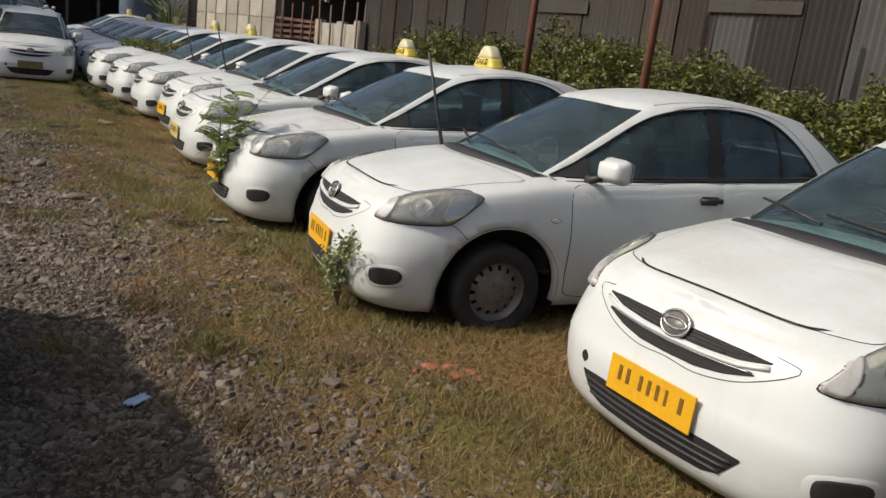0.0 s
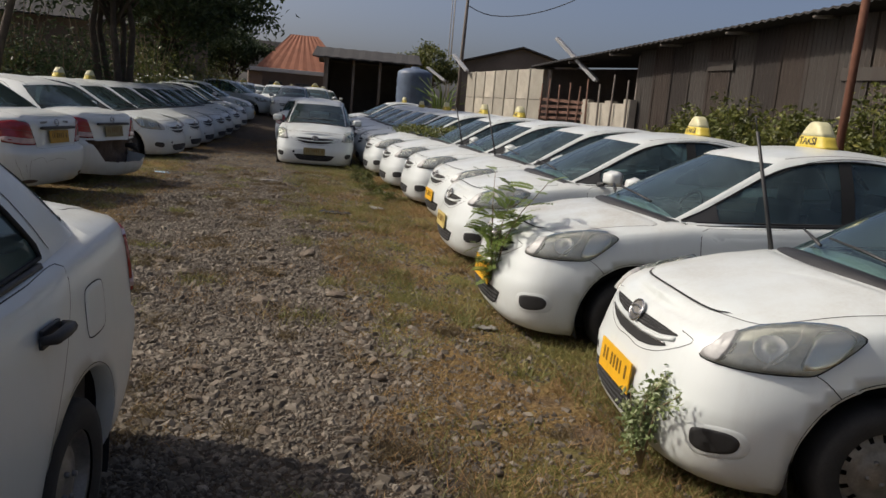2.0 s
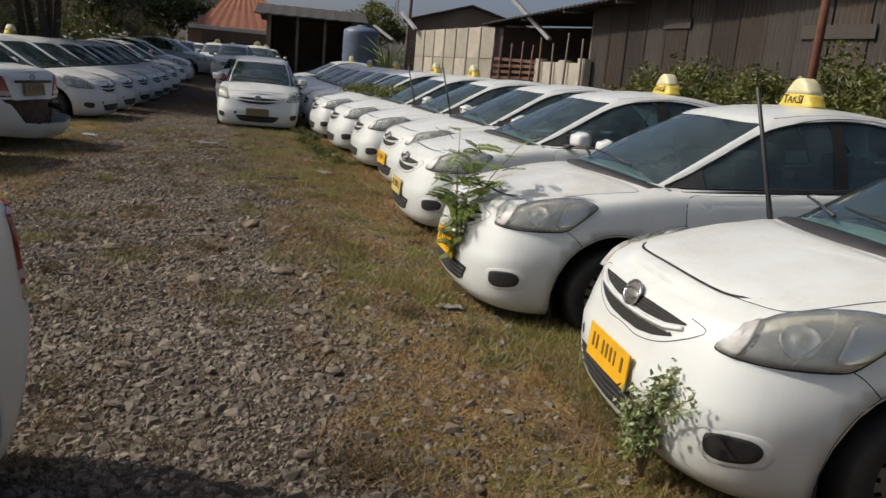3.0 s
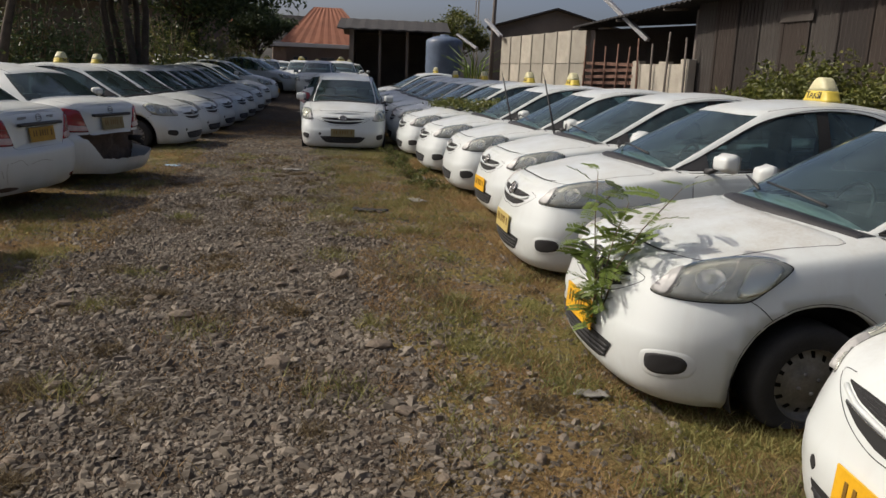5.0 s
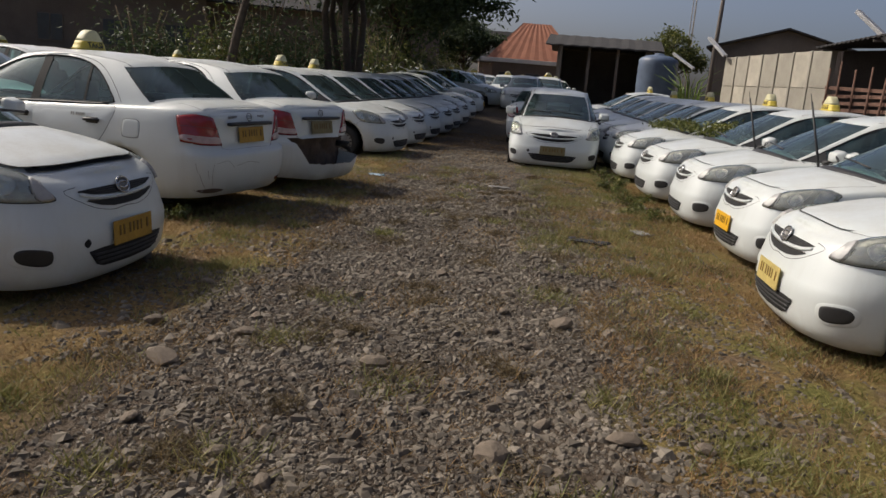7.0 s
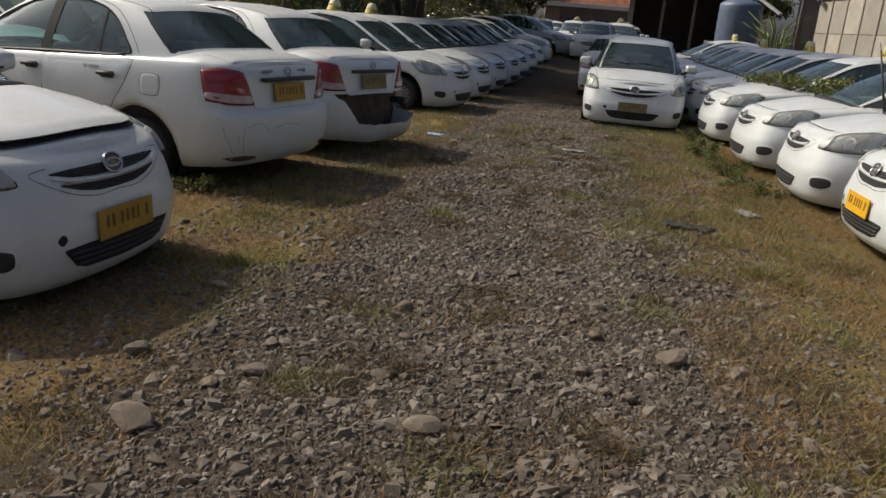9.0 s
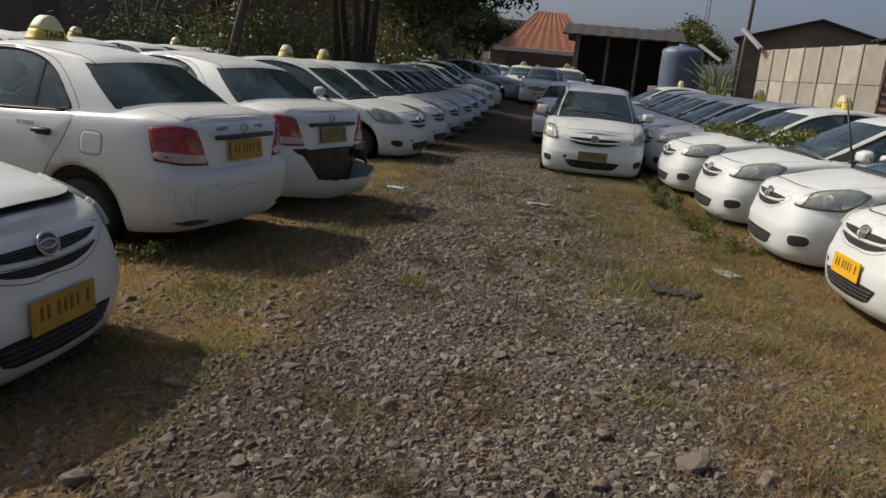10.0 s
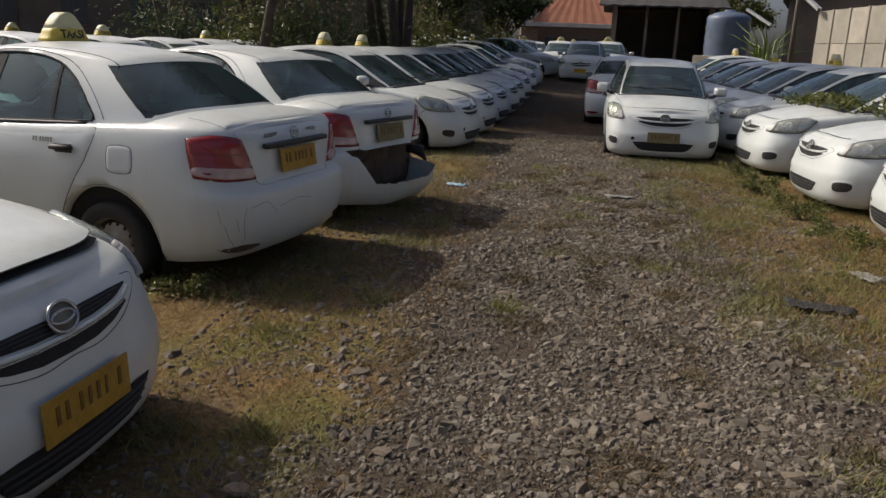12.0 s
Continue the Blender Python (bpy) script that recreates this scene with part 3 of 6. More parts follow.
    # hood and boot lid
    part("hood", patch(tree, [(0, 1.915, 0.81), (0.24, 1.905, 0.81), (0.40, 1.868, 0.80), (0.51, 1.815, 0.79), (0.585, 1.755, 0.785), (0.615, 1.66, 0.82), (0.645, 1.47, 0.87), (0.68, 1.25, 0.91), (0.67, 1.13, 0.93), (0.3, 1.245, 0.97), (0, 1.27, 0.98),
                              (-0.3, 1.245, 0.97), (-0.67, 1.13, 0.93), (-0.68, 1.25, 0.91), (-0.645, 1.47, 0.87), (-0.615, 1.66, 0.82), (-0.585, 1.755, 0.785), (-0.51, 1.815, 0.79), (-0.40, 1.868, 0.80), (-0.24, 1.905, 0.81)], 0.006, 84, 0.005), [PAINT, GAP], car, "dusty white hood")
    part("panel_joint", seam(tree, [(-0.49, 1.79, 0.80), (-0.40, 1.872, 0.80), (-0.24, 1.912, 0.81), (0, 1.922, 0.81), (0.24, 1.912, 0.81), (0.40, 1.872, 0.80), (0.49, 1.79, 0.80)], 0.012, 40, 0.005), GAP, car, smooth=False)
    lid = joined(patch(tree, [(-0.61, -1.72, 1.10), (0.61, -1.72, 1.10), (0.625, -2.02, 1.06), (-0.625, -2.02, 1.06)], 0.004, 0, 0.005, False),
                 patch(tree, [(-0.60, -2.06, 1.015), (0.60, -2.06, 1.015), (0.545, -2.09, 0.88), (0.45, -2.10, 0.695), (0.39, -2.11, 0.645), (-0.39, -2.11, 0.645), (-0.45, -2.10, 0.695), (-0.545, -2.09, 0.88)], 0.005, 0, 0.005, False))
    part("boot_lid", lid, [PAINT, GAP], car, "white boot lid")
    bm = bmesh.new()
    box(bm, 0, -2.122, 0.905, 0.76, 0.055, 0.034, 0.012)
    part("boot_trim", bm, BLACK, car, "dark trim bar")
    # doors with handles
    front_door = [(0.80, 0.845, 0.895), (0.84, 0.85, 0.6), (0.84, 0.84, 0.3), (0.83, 0.77, 0.225), (0.84, 0.3, 0.22), (0.84, -0.18, 0.22), (0.84, -0.235, 0.3), (0.845, -0.24, 0.6), (0.79, -0.24, 0.955), (0.79, 0.3, 0.930), (0.79, 0.65, 0.912)]
    rear_door = [(0.79, -0.265, 0.957), (0.84, -0.265, 0.6), (0.84, -0.265, 0.3), (0.84, -0.31, 0.22), (0.84, -0.7, 0.22), (0.84, -0.85, 0.30), (0.84, -0.93, 0.5), (0.84, -1.02, 0.66), (0.83, -1.12, 0.82), (0.79, -1.17, 1.0), (0.785, -0.9, 0.986), (0.785, -0.6, 0.972)]
    for side in (-1, 1):
        for outline, grip in ((front_door, -0.14), (rear_door, -0.95)):
            door = part("door", patch(tree, mirrored(outline, side), 0.004, 72, 0.006), [PAINT, GAP], car)
            bm = bmesh.new()
            tube(bm, [(0.842 * side, grip - 0.085, 0.858), (0.872 * side, grip - 0.06, 0.860), (0.876 * side, grip, 0.862), (0.872 * side, grip + 0.06, 0.860), (0.842 * side, grip + 0.085, 0.858)], [0.012, 0.017, 0.018, 0.017, 0.012], 8)
            box(bm, 0.836 * side, grip, 0.853, 0.012, 0.13, 0.055, 0.004)
            part("handle", bm, BLACK, door, "black door handle")
        part("indicator", patch(tree, mirrored([(0.84, 1.0, 0.70), (0.84, 0.965, 0.715), (0.84, 0.93, 0.70), (0.84, 0.965, 0.685)], side), 0.006, 16, 0.003), [LAMP_BACK, GAP], car)
        # lamps
        lens = [(0.552, 1.955, 0.636), (0.572, 1.905, 0.680), (0.597, 1.83, 0.732), (0.615, 1.74, 0.778), (0.655, 1.62, 0.815), (0.71, 1.52, 0.830), (0.765, 1.46, 0.825), (0.797, 1.432, 0.806), (0.808, 1.47, 0.765), (0.815, 1.55, 0.700), (0.81, 1.61, 0.660), (0.797, 1.655, 0.647), (0.755, 1.79, 0.638), (0.69, 1.88, 0.630), (0.61, 1.945, 0.628)]
        lamp = part("headlight", patch(tree, mirrored(lens, side), 0.002, 84, 0.008), [LAMP_BACK, GAP], car, "clouded clear headlight")
        part("lens", patch(tree, mirrored(lens, side), 0.021, 84, 0, rings=(1, 0.93, 0.7, 0.38)), LENS, lamp, "clouded yellowish lens")
        part("reflector_bowl", bowl(tree, (0.69 * side, 1.755, 0.715), 0.066), LAMP_BOWL, lamp, "chrome reflector bowl")
        part("indicator_bowl", patch(tree, mirrored([(0.735, 1.66, 0.665), (0.715, 1.60, 0.76), (0.735, 1.52, 0.81), (0.785, 1.465, 0.80), (0.80, 1.53, 0.71), (0.785, 1.62, 0.665)], side), 0.010, 36, 0), LAMP_BOWL, lamp)
        part("lamp_divider", seam(tree, mirrored([(0.665, 1.62, 0.812), (0.72, 1.66, 0.76), (0.735, 1.75, 0.69), (0.735, 1.80, 0.645)], side), 0.010, 20, 0.012), REFLECT, lamp)
        part("lamp_corner", patch(tree, mirrored([(0.556, 1.95, 0.637), (0.574, 1.903, 0.680), (0.597, 1.835, 0.728), (0.618, 1.855, 0.69), (0.632, 1.895, 0.655), (0.628, 1.93, 0.632), (0.59, 1.945, 0.631)], side), 0.023, 40, 0.005), [LAMP_CORNER, GAP], lamp, "pale grey corner panel")
        tail = [(0.555, -2.055, 0.965), (0.66, -2.0, 0.978), (0.745, -1.92, 0.985), (0.812, -1.838, 0.982), (0.815, -1.85, 0.90), (0.812, -1.875, 0.80), (0.80, -1.89, 0.745), (0.70, -2.03, 0.722), (0.58, -2.085, 0.715), (0.455, -2.10, 0.712), (0.49, -2.09, 0.80), (0.53, -2.07, 0.90)]
        light = part("tail_light", patch(tree, mirrored(tail, side), 0.012, 0, 0.006, False), [RED_LENS, GAP], car, "red tail light")
        part("reversing_lens", patch(tree, mirrored([(0.49, -2.09, 0.782), (0.60, -2.06, 0.79), (0.71, -1.98, 0.80), (0.795, -1.885, 0.808), (0.80, -1.885, 0.762), (0.71, -2.02, 0.735), (0.60, -2.075, 0.728), (0.48, -2.09, 0.725)], side), 0.016, 40, 0), PALE_LENS, light, "clear lower lens")
        part("lens_ridge", seam(tree, mirrored([(0.515, -2.08, 0.86), (0.62, -2.04, 0.872), (0.72, -1.96, 0.882), (0.80, -1.87, 0.89)], side), 0.006, 20, 0.0135), DARK_RED, light)
        fog = [(0.632, 1.985, 0.362), (0.69, 1.94, 0.380), (0.738, 1.88, 0.377), (0.752, 1.85, 0.345), (0.742, 1.87, 0.300), (0.70, 1.93, 0.280), (0.648, 1.975, 0.280), (0.626, 1.99, 0.308)]
        rim = [(0.612, 2.0, 0.367), (0.69, 1.94, 0.395), (0.75, 1.86, 0.391), (0.77, 1.82, 0.345), (0.758, 1.84, 0.285), (0.70, 1.93, 0.264), (0.638, 1.98, 0.264), (0.604, 2.0, 0.302)]
        part("fog_bezel", patch(tree, mirrored(rim, side), 0.003, 40, 0.002), [PAINT, PAINT], car)
        # no hole in the skin: a black patch paints the recess's shade
        part("fog_opening", patch(tree, mirrored(fog, side), 0.0045, 40, 0), [BLACK, PAINT], car, "black patch for the shade inside the fog lamp recess")
        refl = [(0.52, -2.12, 0.335), (0.64, -2.09, 0.34), (0.74, -2.02, 0.335), (0.73, -2.02, 0.30), (0.64, -2.07, 0.29), (0.54, -2.11, 0.30)]
        part("reflector", patch(tree, mirrored(refl, side), 0.004, 28, 0.004), [RED_LENS, GAP], car)
    part("fuel_flap", patch(tree, [(-0.83, -1.31, 0.895), (-0.83, -1.43, 0.895), (-0.83, -1.46, 0.865), (-0.83, -1.46, 0.765), (-0.83, -1.43, 0.735), (-0.83, -1.31, 0.735), (-0.83, -1.28, 0.765), (-0.83, -1.28, 0.865)], 0.003, 40, 0.005), [PAINT, GAP], car)
    part("tow_cover", patch(tree, [(0.42, 2.05, 0.40), (0.445, 2.05, 0.375), (0.42, 2.05, 0.35), (0.395, 2.05, 0.375)], 0.002, 20, 0.002), [GAP, GAP], car)
    # grille, badge, intake, plates
    def face_field(half, low, high, up, n=36):
        """A dark field on the nose between two heights given over x."""
        f = bmesh.new()
        rows = []
        for x in np.linspace(-half, half, n):
            row = []
            for k in np.linspace(0, 1, 5):
                z = low(abs(x)) + (high(abs(x)) - low(abs(x))) * k
                place, normal, _, _ = tree.ray_cast(Vector((x, 3, z)), Vector((0, -1, 0)))
                row.append(f.verts.new(place + Vector((0, up, 0))))
            rows.append(row)
        for a, b in zip(rows, rows[1:]):
            for k in range(4):
                f.faces.new((a[k], a[k + 1], b[k + 1], b[k]))
        return f

    def nose_bar(half, height, radius, up=0.004):
        f = bmesh.new()
        line = []
        for x in np.linspace(-half, half, 24):
            place, _, _, _ = tree.ray_cast(Vector((x, 3, height(abs(x)))), Vector((0, -1, 0)))
            line.append(place + Vector((0, up, 0)))
        tube(f, line, radius, 6)
        return f

    grille = part("grille", face_field(0.41, curve_of([(0, 0.632), (0.15, 0.634), (0.3, 0.645), (0.41, 0.668)]), curve_of([(0, 0.680), (0.15, 0.682), (0.3, 0.680), (0.41, 0.674)]), 0.003), GAP, car, "dark mesh grille slots in the white nose")
    part("lower_slot", face_field(0.37, curve_of([(0, 0.560), (0.14, 0.562), (0.26, 0.580), (0.37, 0.612)]), curve_of([(0, 0.604), (0.14, 0.606), (0.26, 0.611), (0.37, 0.618)]), 0.003), GAP, grille)
    for i in range(3):
        part("mesh_bar", nose_bar(0.34 - 0.05 * i, curve_of([(0, 0.670 - 0.013 * i), (0.15, 0.672 - 0.012 * i), (0.4, 0.670 - 0.008 * i)]), 0.0026), BLACK, grille)
    part("bar", nose_bar(0.41, curve_of([(0, 0.618), (0.15, 0.620), (0.3, 0.629), (0.41, 0.654)]), 0.010, 0.004), PAINT, grille, "white curved bar")
    part("bar", nose_bar(0.36, curve_of([(0, 0.606), (0.14, 0.608), (0.26, 0.614), (0.37, 0.622)]), 0.004, 0.006), CHROME, grille, "thin silver bar")
    bm = bmesh.new()
    for squash, r in (((1, 1, 0.74), 0.068), ((0.86, 1, 0.3), 0.064)):
        ring = []
        for k in range(28):
            a = 2 * math.pi * k / 28
            ring.append((r * math.cos(a) * squash[0], 0, r * math.sin(a) * squash[2]))
        tube(bm, ring + ring[:1], 0.0065, 6)
    badge_place, badge_normal, _, _ = tree.ray_cast(Vector((0, 3, 0.676)), Vector((0, -1, 0)))
    badge = part("badge", bm, CHROME, car, "plain chrome ring badge", at=Matrix.Translation((0, badge_place.y + 0.016, 0.676)) @ pose(0, 0, 0, 22))
    bm = bmesh.new()
    bmesh.ops.create_cone(bm, cap_ends=True, segments=24, radius1=0.066, radius2=0.062, depth=0.012, matrix=pose(0, -0.006, 0, 90) @ Matrix.Diagonal((1, 0.72, 1, 1)))
    part("backing", bm, STEEL, badge)
    boot_badge = part("badge", bmesh.new(), CHROME, car)
    boot_badge.data = badge.data
    boot_badge.matrix_basis = Matrix.Translation((0, -2.102, 0.965)) @ pose(0, 0, 0, -12) @ Matrix.Diagonal((0.72, 0.5, 0.72, 1))
    lower_grille = part("lower_grille", face_field(0.42, curve_of([(0, 0.205), (0.28, 0.212), (0.35, 0.235), (0.42, 0.315)]), curve_of([(0, 0.335), (0.3, 0.333), (0.42, 0.325)]), 0.003), GAP, car, "black lower air intake")
    for z, half in ((0.238, 0.35), (0.266, 0.37), (0.294, 0.39)):
        part("slat", nose_bar(half, curve_of([(0, z), (0.4, z + 0.004)]), 0.0075), BLACK, lower_grille)
    for name, y, z, turn, tilt in (("front_plate", 2.136, 0.402, 0, 3), ("rear_plate", -2.135, 0.800, 180, 8)):
        bm = bmesh.new()
        box(bm, 0, 0, 0, 0.45, 0.008, 0.148, 0.003)
        plate = part(name, bm, PLATE, car, "bent yellow number plate", at=pose(0, y, z, 0, 0, turn) @ pose(0, 0, 0, tilt), smooth=False)
        for cx, w in ((-0.165, 0.030), (-0.09, 0.02), (-0.045, 0.026), (0.0, 0.026), (0.045, 0.026), (0.115, 0.028), (0.16, 0.028)):
            bm = bmesh.new()
            box(bm, cx, 0.0055, 0.012, w * 0.62, 0.003, 0.062)
            part("bar", bm, INK, plate, smooth=False)
    # panes
    for name, cells, inset in (("windshield", ("windshield",), 0.004), ("rear_window", ("rear_window",), 0.004)):
        part(name, cabin_mesh(cells, inset=inset), GLASS, car, "dusty tinted glass")
    for side in (1, -1):
        for near, far in ((0.74, -0.22), (-0.22, -0.79), (-0.79, -1.2)):
            part("side_window", side_mesh(side, lambda y, z: inside(y, z, 0.016) and far < y < near, 0.008, step=2), GLASS, car)
    # mirrors
    for side in (-1, 1):
        bm = bmesh.new()
        made = box(bm, 0, 0, 0, 0.20, 0.12, 0.15, 0.042)
        for v in bm.verts:
            v.co.x *= 1 - 0.12 * (v.co.y > 0)
            v.co.z *= 1 - 0.25 * (v.co.y > 0)
        mirror = part("mirror", bm, PAINT, car, "white door mirror", at=pose(0.90 * side, 0.67, 1.015, 0, 0, -12 * side))
        bm = bmesh.new()
        box(bm, 0, -0.06, 0, 0.185, 0.006, 0.11, 0.002)
        part("mirror_glass", bm, CHROME, mirror, smooth=False)
        bm = bmesh.new()
        tube(bm, [(0.07 * -side, 0.02, -0.05), (0.13 * -side, 0.03, -0.075), (0.17 * -side, 0.03, -0.08)], [0.02, 0.022, 0.028], 8)
        part("stalk", bm, BLACK, mirror)
    # wipers
    for a, b in (((-0.44, 1.085, 1.03), (0.14, 1.075, 1.068)), ((0.12, 1.13, 1.03), (0.56, 0.975, 1.055))):
        bm = bmesh.new()
        a, b = Vector(a), Vector(b)
        tube(bm, [a, a.lerp(b, 0.5) + Vector((0, 0.012, 0.01)), b], [0.009, 0.007, 0.005], 6)
        tube(bm, [a.lerp(b, 0.25) + Vector((0, -0.012, 0.0)), b], 0.006, 6)
        part("wiper", bm, BLACK, car, "black wiper")
    bm = bmesh.new()
    rows = []
    for x in np.linspace(-0.66, 0.66, 25):
        y, z = 1.225 - 0.19 * (x / 0.66) ** 2, 0.975 - 0.055 * (x / 0.66) ** 2
        rows.append([bm.verts.new((x, y + dy, z + dz)) for dy, dz in ((0.035, -0.02), (0.015, 0.004), (-0.02, 0.012), (-0.07, 0.01), (-0.07, -0.03))])
    for a, b in zip(rows, rows[1:]):
        for k in range(4):
            bm.faces.new((a[k], a[k + 1], b[k + 1], b[k]))
    part("cowl", bm, BLACK, car, "black cowl below the windshield")
    # inside
    bm = bmesh.new()
    box(bm, 0, -0.3, 0.36, 1.46, 2.5, 0.03)
    for side in (1, -1):
        box(bm, 0.74 * side, -0.3, 0.62, 0.03, 2.4, 0.52)
    box(bm, 0, 0.93, 0.62, 1.46, 0.05, 0.5)
    box(bm, 0, -1.5, 0.72, 1.40, 0.30, 0.55, 0.04)
    part("interior", bm, TRIM, car, "dark grey interior trim")
    bm = bmesh.new()
    box(bm, 0, 0.80, 0.83, 1.36, 0.42, 0.20, 0.06)
    box(bm, 0.36, 0.62, 0.93, 0.34, 0.18, 0.08, 0.03)
    part("dashboard", bm, TRIM, car)
    bm = bmesh.new()
    ring = [(0.19 * math.cos(2 * math.pi * k / 24), 0, 0.19 * math.sin(2 * math.pi * k / 24)) for k in range(25)]
    tube(bm, ring, 0.014, 6)
    tube(bm, [(-0.18, 0, 0), (0, 0.03, -0.02), (0.18, 0, 0)], 0.018, 6)
    part("steering_wheel", bm, BLACK, car, at=pose(0.36, 0.42, 0.88, 25))
    for x in (-0.36, 0.36):
        seat = part("seat", seat_mesh(), SEAT, car, "grey cloth seat", at=pose(x, -0.12, 0.38))
        bm = bmesh.new()
        box(bm, 0, -0.36, 0.72, 0.26, 0.10, 0.18, 0.035)
        part("headrest", bm, SEAT, seat)
    bm = bmesh.new()
    box(bm, 0, -1.0, 0.52, 1.3, 0.5, 0.20, 0.06)
    box(bm, 0, -1.26, 0.78, 1.3, 0.18, 0.52, 0.06)
    for x in (-0.38, 0.38):
        box(bm, x, -1.30, 1.07, 0.24, 0.09, 0.12, 0.03)
    part("rear_bench", bm, SEAT, car)
    # underside and wheel wells
    bm = bmesh.new()
    box(bm, 0, 0, 0.245, 1.16, 3.4, 0.06, 0.02)
    for hub in (HUB_F, HUB_R):
        for side in (1, -1):
            rows = []
            for x in (0.80, 0.50):
                rows.append([bm.verts.new((x * side, hub + (ARCH + 0.006) * math.cos(a), HUB_Z + (ARCH + 0.006) * math.sin(a))) for a in np.linspace(-0.35, math.pi + 0.35, 20)])
            for k in range(19):
                bm.faces.new((rows[0][k], rows[0][k + 1], rows[1][k + 1], rows[1][k]))
            bm.faces.new(rows[1])
    part("underbody", bm, GAP, car, smooth=False)
    for y in (HUB_F, HUB_R):
        for x in (-0.72, 0.72):
            wheel(car, x, y)
    return car, tree


def seat_mesh():
    bm = bmesh.new()
    box(bm, 0, 0.05, 0.12, 0.50, 0.50, 0.16, 0.05)
    box(bm, 0, -0.27, 0.40, 0.48, 0.14, 0.52, 0.05, m=Matrix.Translation((0, 0, 0)) @ Matrix.Shear("XY", 4, (0, 0)))
    return bm


def add_sign(car, y=-0.45):
    """The taxi sign on the roof, lettered on both faces."""
    sign = thing("roof_sign", "", "", pose(0, y, 1.474))
    sign.parent = car
    part("sign_foot", sign_mesh(True), SIGN_YELLOW, sign, "yellow lower half")
    part("sign_top", sign_mesh(False), SIGN_CREAM, sign, "faded cream top")
    for turn in (0, 180):
        letters("TAKSI", 0.08, BLACK, sign, pose(0, 0, 0, 0, 0, turn) @ pose(0, -0.079, 0.05, 80), 0.004)
    return sign


def add_antenna(car):
    bm = bmesh.new()
    tube(bm, [(0.70, 1.06, 0.88), (0.715, 1.10, 1.05), (0.77, 1.22, 1.56)], [0.016, 0.013, 0.010], 8)
    tube(bm, [(0.769, 1.218, 1.55), (0.778, 1.24, 1.64)], 0.004, 6)
    part("antenna", bm, BLACK, car, "black whip antenna")


# ---- the ground ----
LANE = Vector((-0.525, 0.851, 0))      # along the lane
ACROSS = Vector((0.851, 0.525, 0))     # from the left row to the right row
WALL_RUN, WALL_OUT = Vector((-0.6, 0.8, 0)), Vector((-0.8, -0.6, 0))
WALL_AT = Vector((0.8, 16.9, 0))


def rise(x, y):
    """The lot climbs a little towards its far end."""
    return 0.5 * smooth_step(27, 42, Vector((x, y, 0)).dot(LANE))


def ground_height(x, y):
    p = Vector((x, y, 0))
    a = p.dot(ACROSS)
    h = 0.022 * noise.noise((x * 0.7, y * 0.7, 0)) + 0.010 * noise.noise((x * 2.6, y * 2.6, 3))
    return h - 0.02 * smooth_step(0.9, 2.2, a) - 0.02 * smooth_step(-1.6, -2.8, a) + rise(x, y)


def ground_material():
    m, t, b = nodes_of("gravel_ground")
    geo = t.nodes.new("ShaderNodeNewGeometry")

    def along(vec):
        d = t.nodes.new("ShaderNodeVectorMath")
        d.operation = "DOT_PRODUCT"
        d.inputs[1].default_value = vec
        t.links.new(geo.outputs["Position"], d.inputs[0])
        return d.outputs["Value"]

    a = along(tuple(ACROSS))
    wob = noise_tex(t, 0.55, 5, 0.6)
    wob2 = noise_tex(t, 2.2, 5, 0.65)
    a = maths(t, "ADD", a, maths(t, "MULTIPLY", maths(t, "SUBTRACT", wob, 0.5), 2.4))
    right = maths(t, "MULTIPLY", maths(t, "SUBTRACT", a, 0.75), 1.6)
    left = maths(t, "MULTIPLY", maths(t, "SUBTRACT", -1.35, a), 1.6)
    verge = maths(t, "MAXIMUM", right, left)
    verge = maths(t, "ADD", verge, maths(t, "MULTIPLY", maths(t, "SUBTRACT", wob2, 0.5), 2.0))
    verge = ramp(t, verge, [(0.25, (0,)), (0.75, (1,))])
    speck = t.nodes.new("ShaderNodeTexVoronoi")
    speck.inputs["Scale"].default_value = 26
    co = t.nodes.new("ShaderNodeTexCoord")
    t.links.new(co.outputs["Object"], speck.inputs["Vector"])
    stone = mixed(t, 0.55, ramp(t, speck.outputs["Color"], [(0.0, (0.043, 0.032, 0.022)), (0.5, (0.099, 0.077, 0.058)), (1.0, (0.185, 0.151, 0.118))]), ramp(t, noise_tex(t, 14, 6, 0.7), [(0.3, (0.047, 0.033, 0.023)), (0.7, (0.114, 0.086, 0.060))]))
    dry = ramp(t, noise_tex(t, 30, 6, 0.75), [(0.3, (0.098, 0.062, 0.027)), (0.5, (0.190, 0.126, 0.052)), (0.72, (0.285, 0.202, 0.092))])
    green = ramp(t, noise_tex(t, 40, 5, 0.75), [(0.3, (0.070, 0.072, 0.019)), (0.7, (0.211, 0.189, 0.060))])
    soil = ramp(t, noise_tex(t, 22, 5, 0.7), [(0.3, (0.088, 0.058, 0.036)), (0.7, (0.194, 0.136, 0.086))])
    turf = mixed(t, ramp(t, noise_tex(t, 0.9, 5, 0.6, warp=0.6), [(0.47, (0,)), (0.62, (1,))]), dry, green)
    turf = mixed(t, ramp(t, noise_tex(t, 1.7, 5, 0.6), [(0.5, (0,)), (0.66, (1,))]), turf, soil)
    c = mixed(t, verge, stone, turf)
    t.links.new(c, b.inputs["Base Color"])
    b.inputs["Roughness"].default_value = 0.95
    b.inputs["Specular IOR Level"].default_value = 0.15
    h = maths(t, "ADD", maths(t, "MULTIPLY", speck.outputs["Distance"], -0.7), noise_tex(t, 45, 5, 0.7))
    bump(t, b, h, 0.9, 0.03)
    return m


GROUND = ground_material()


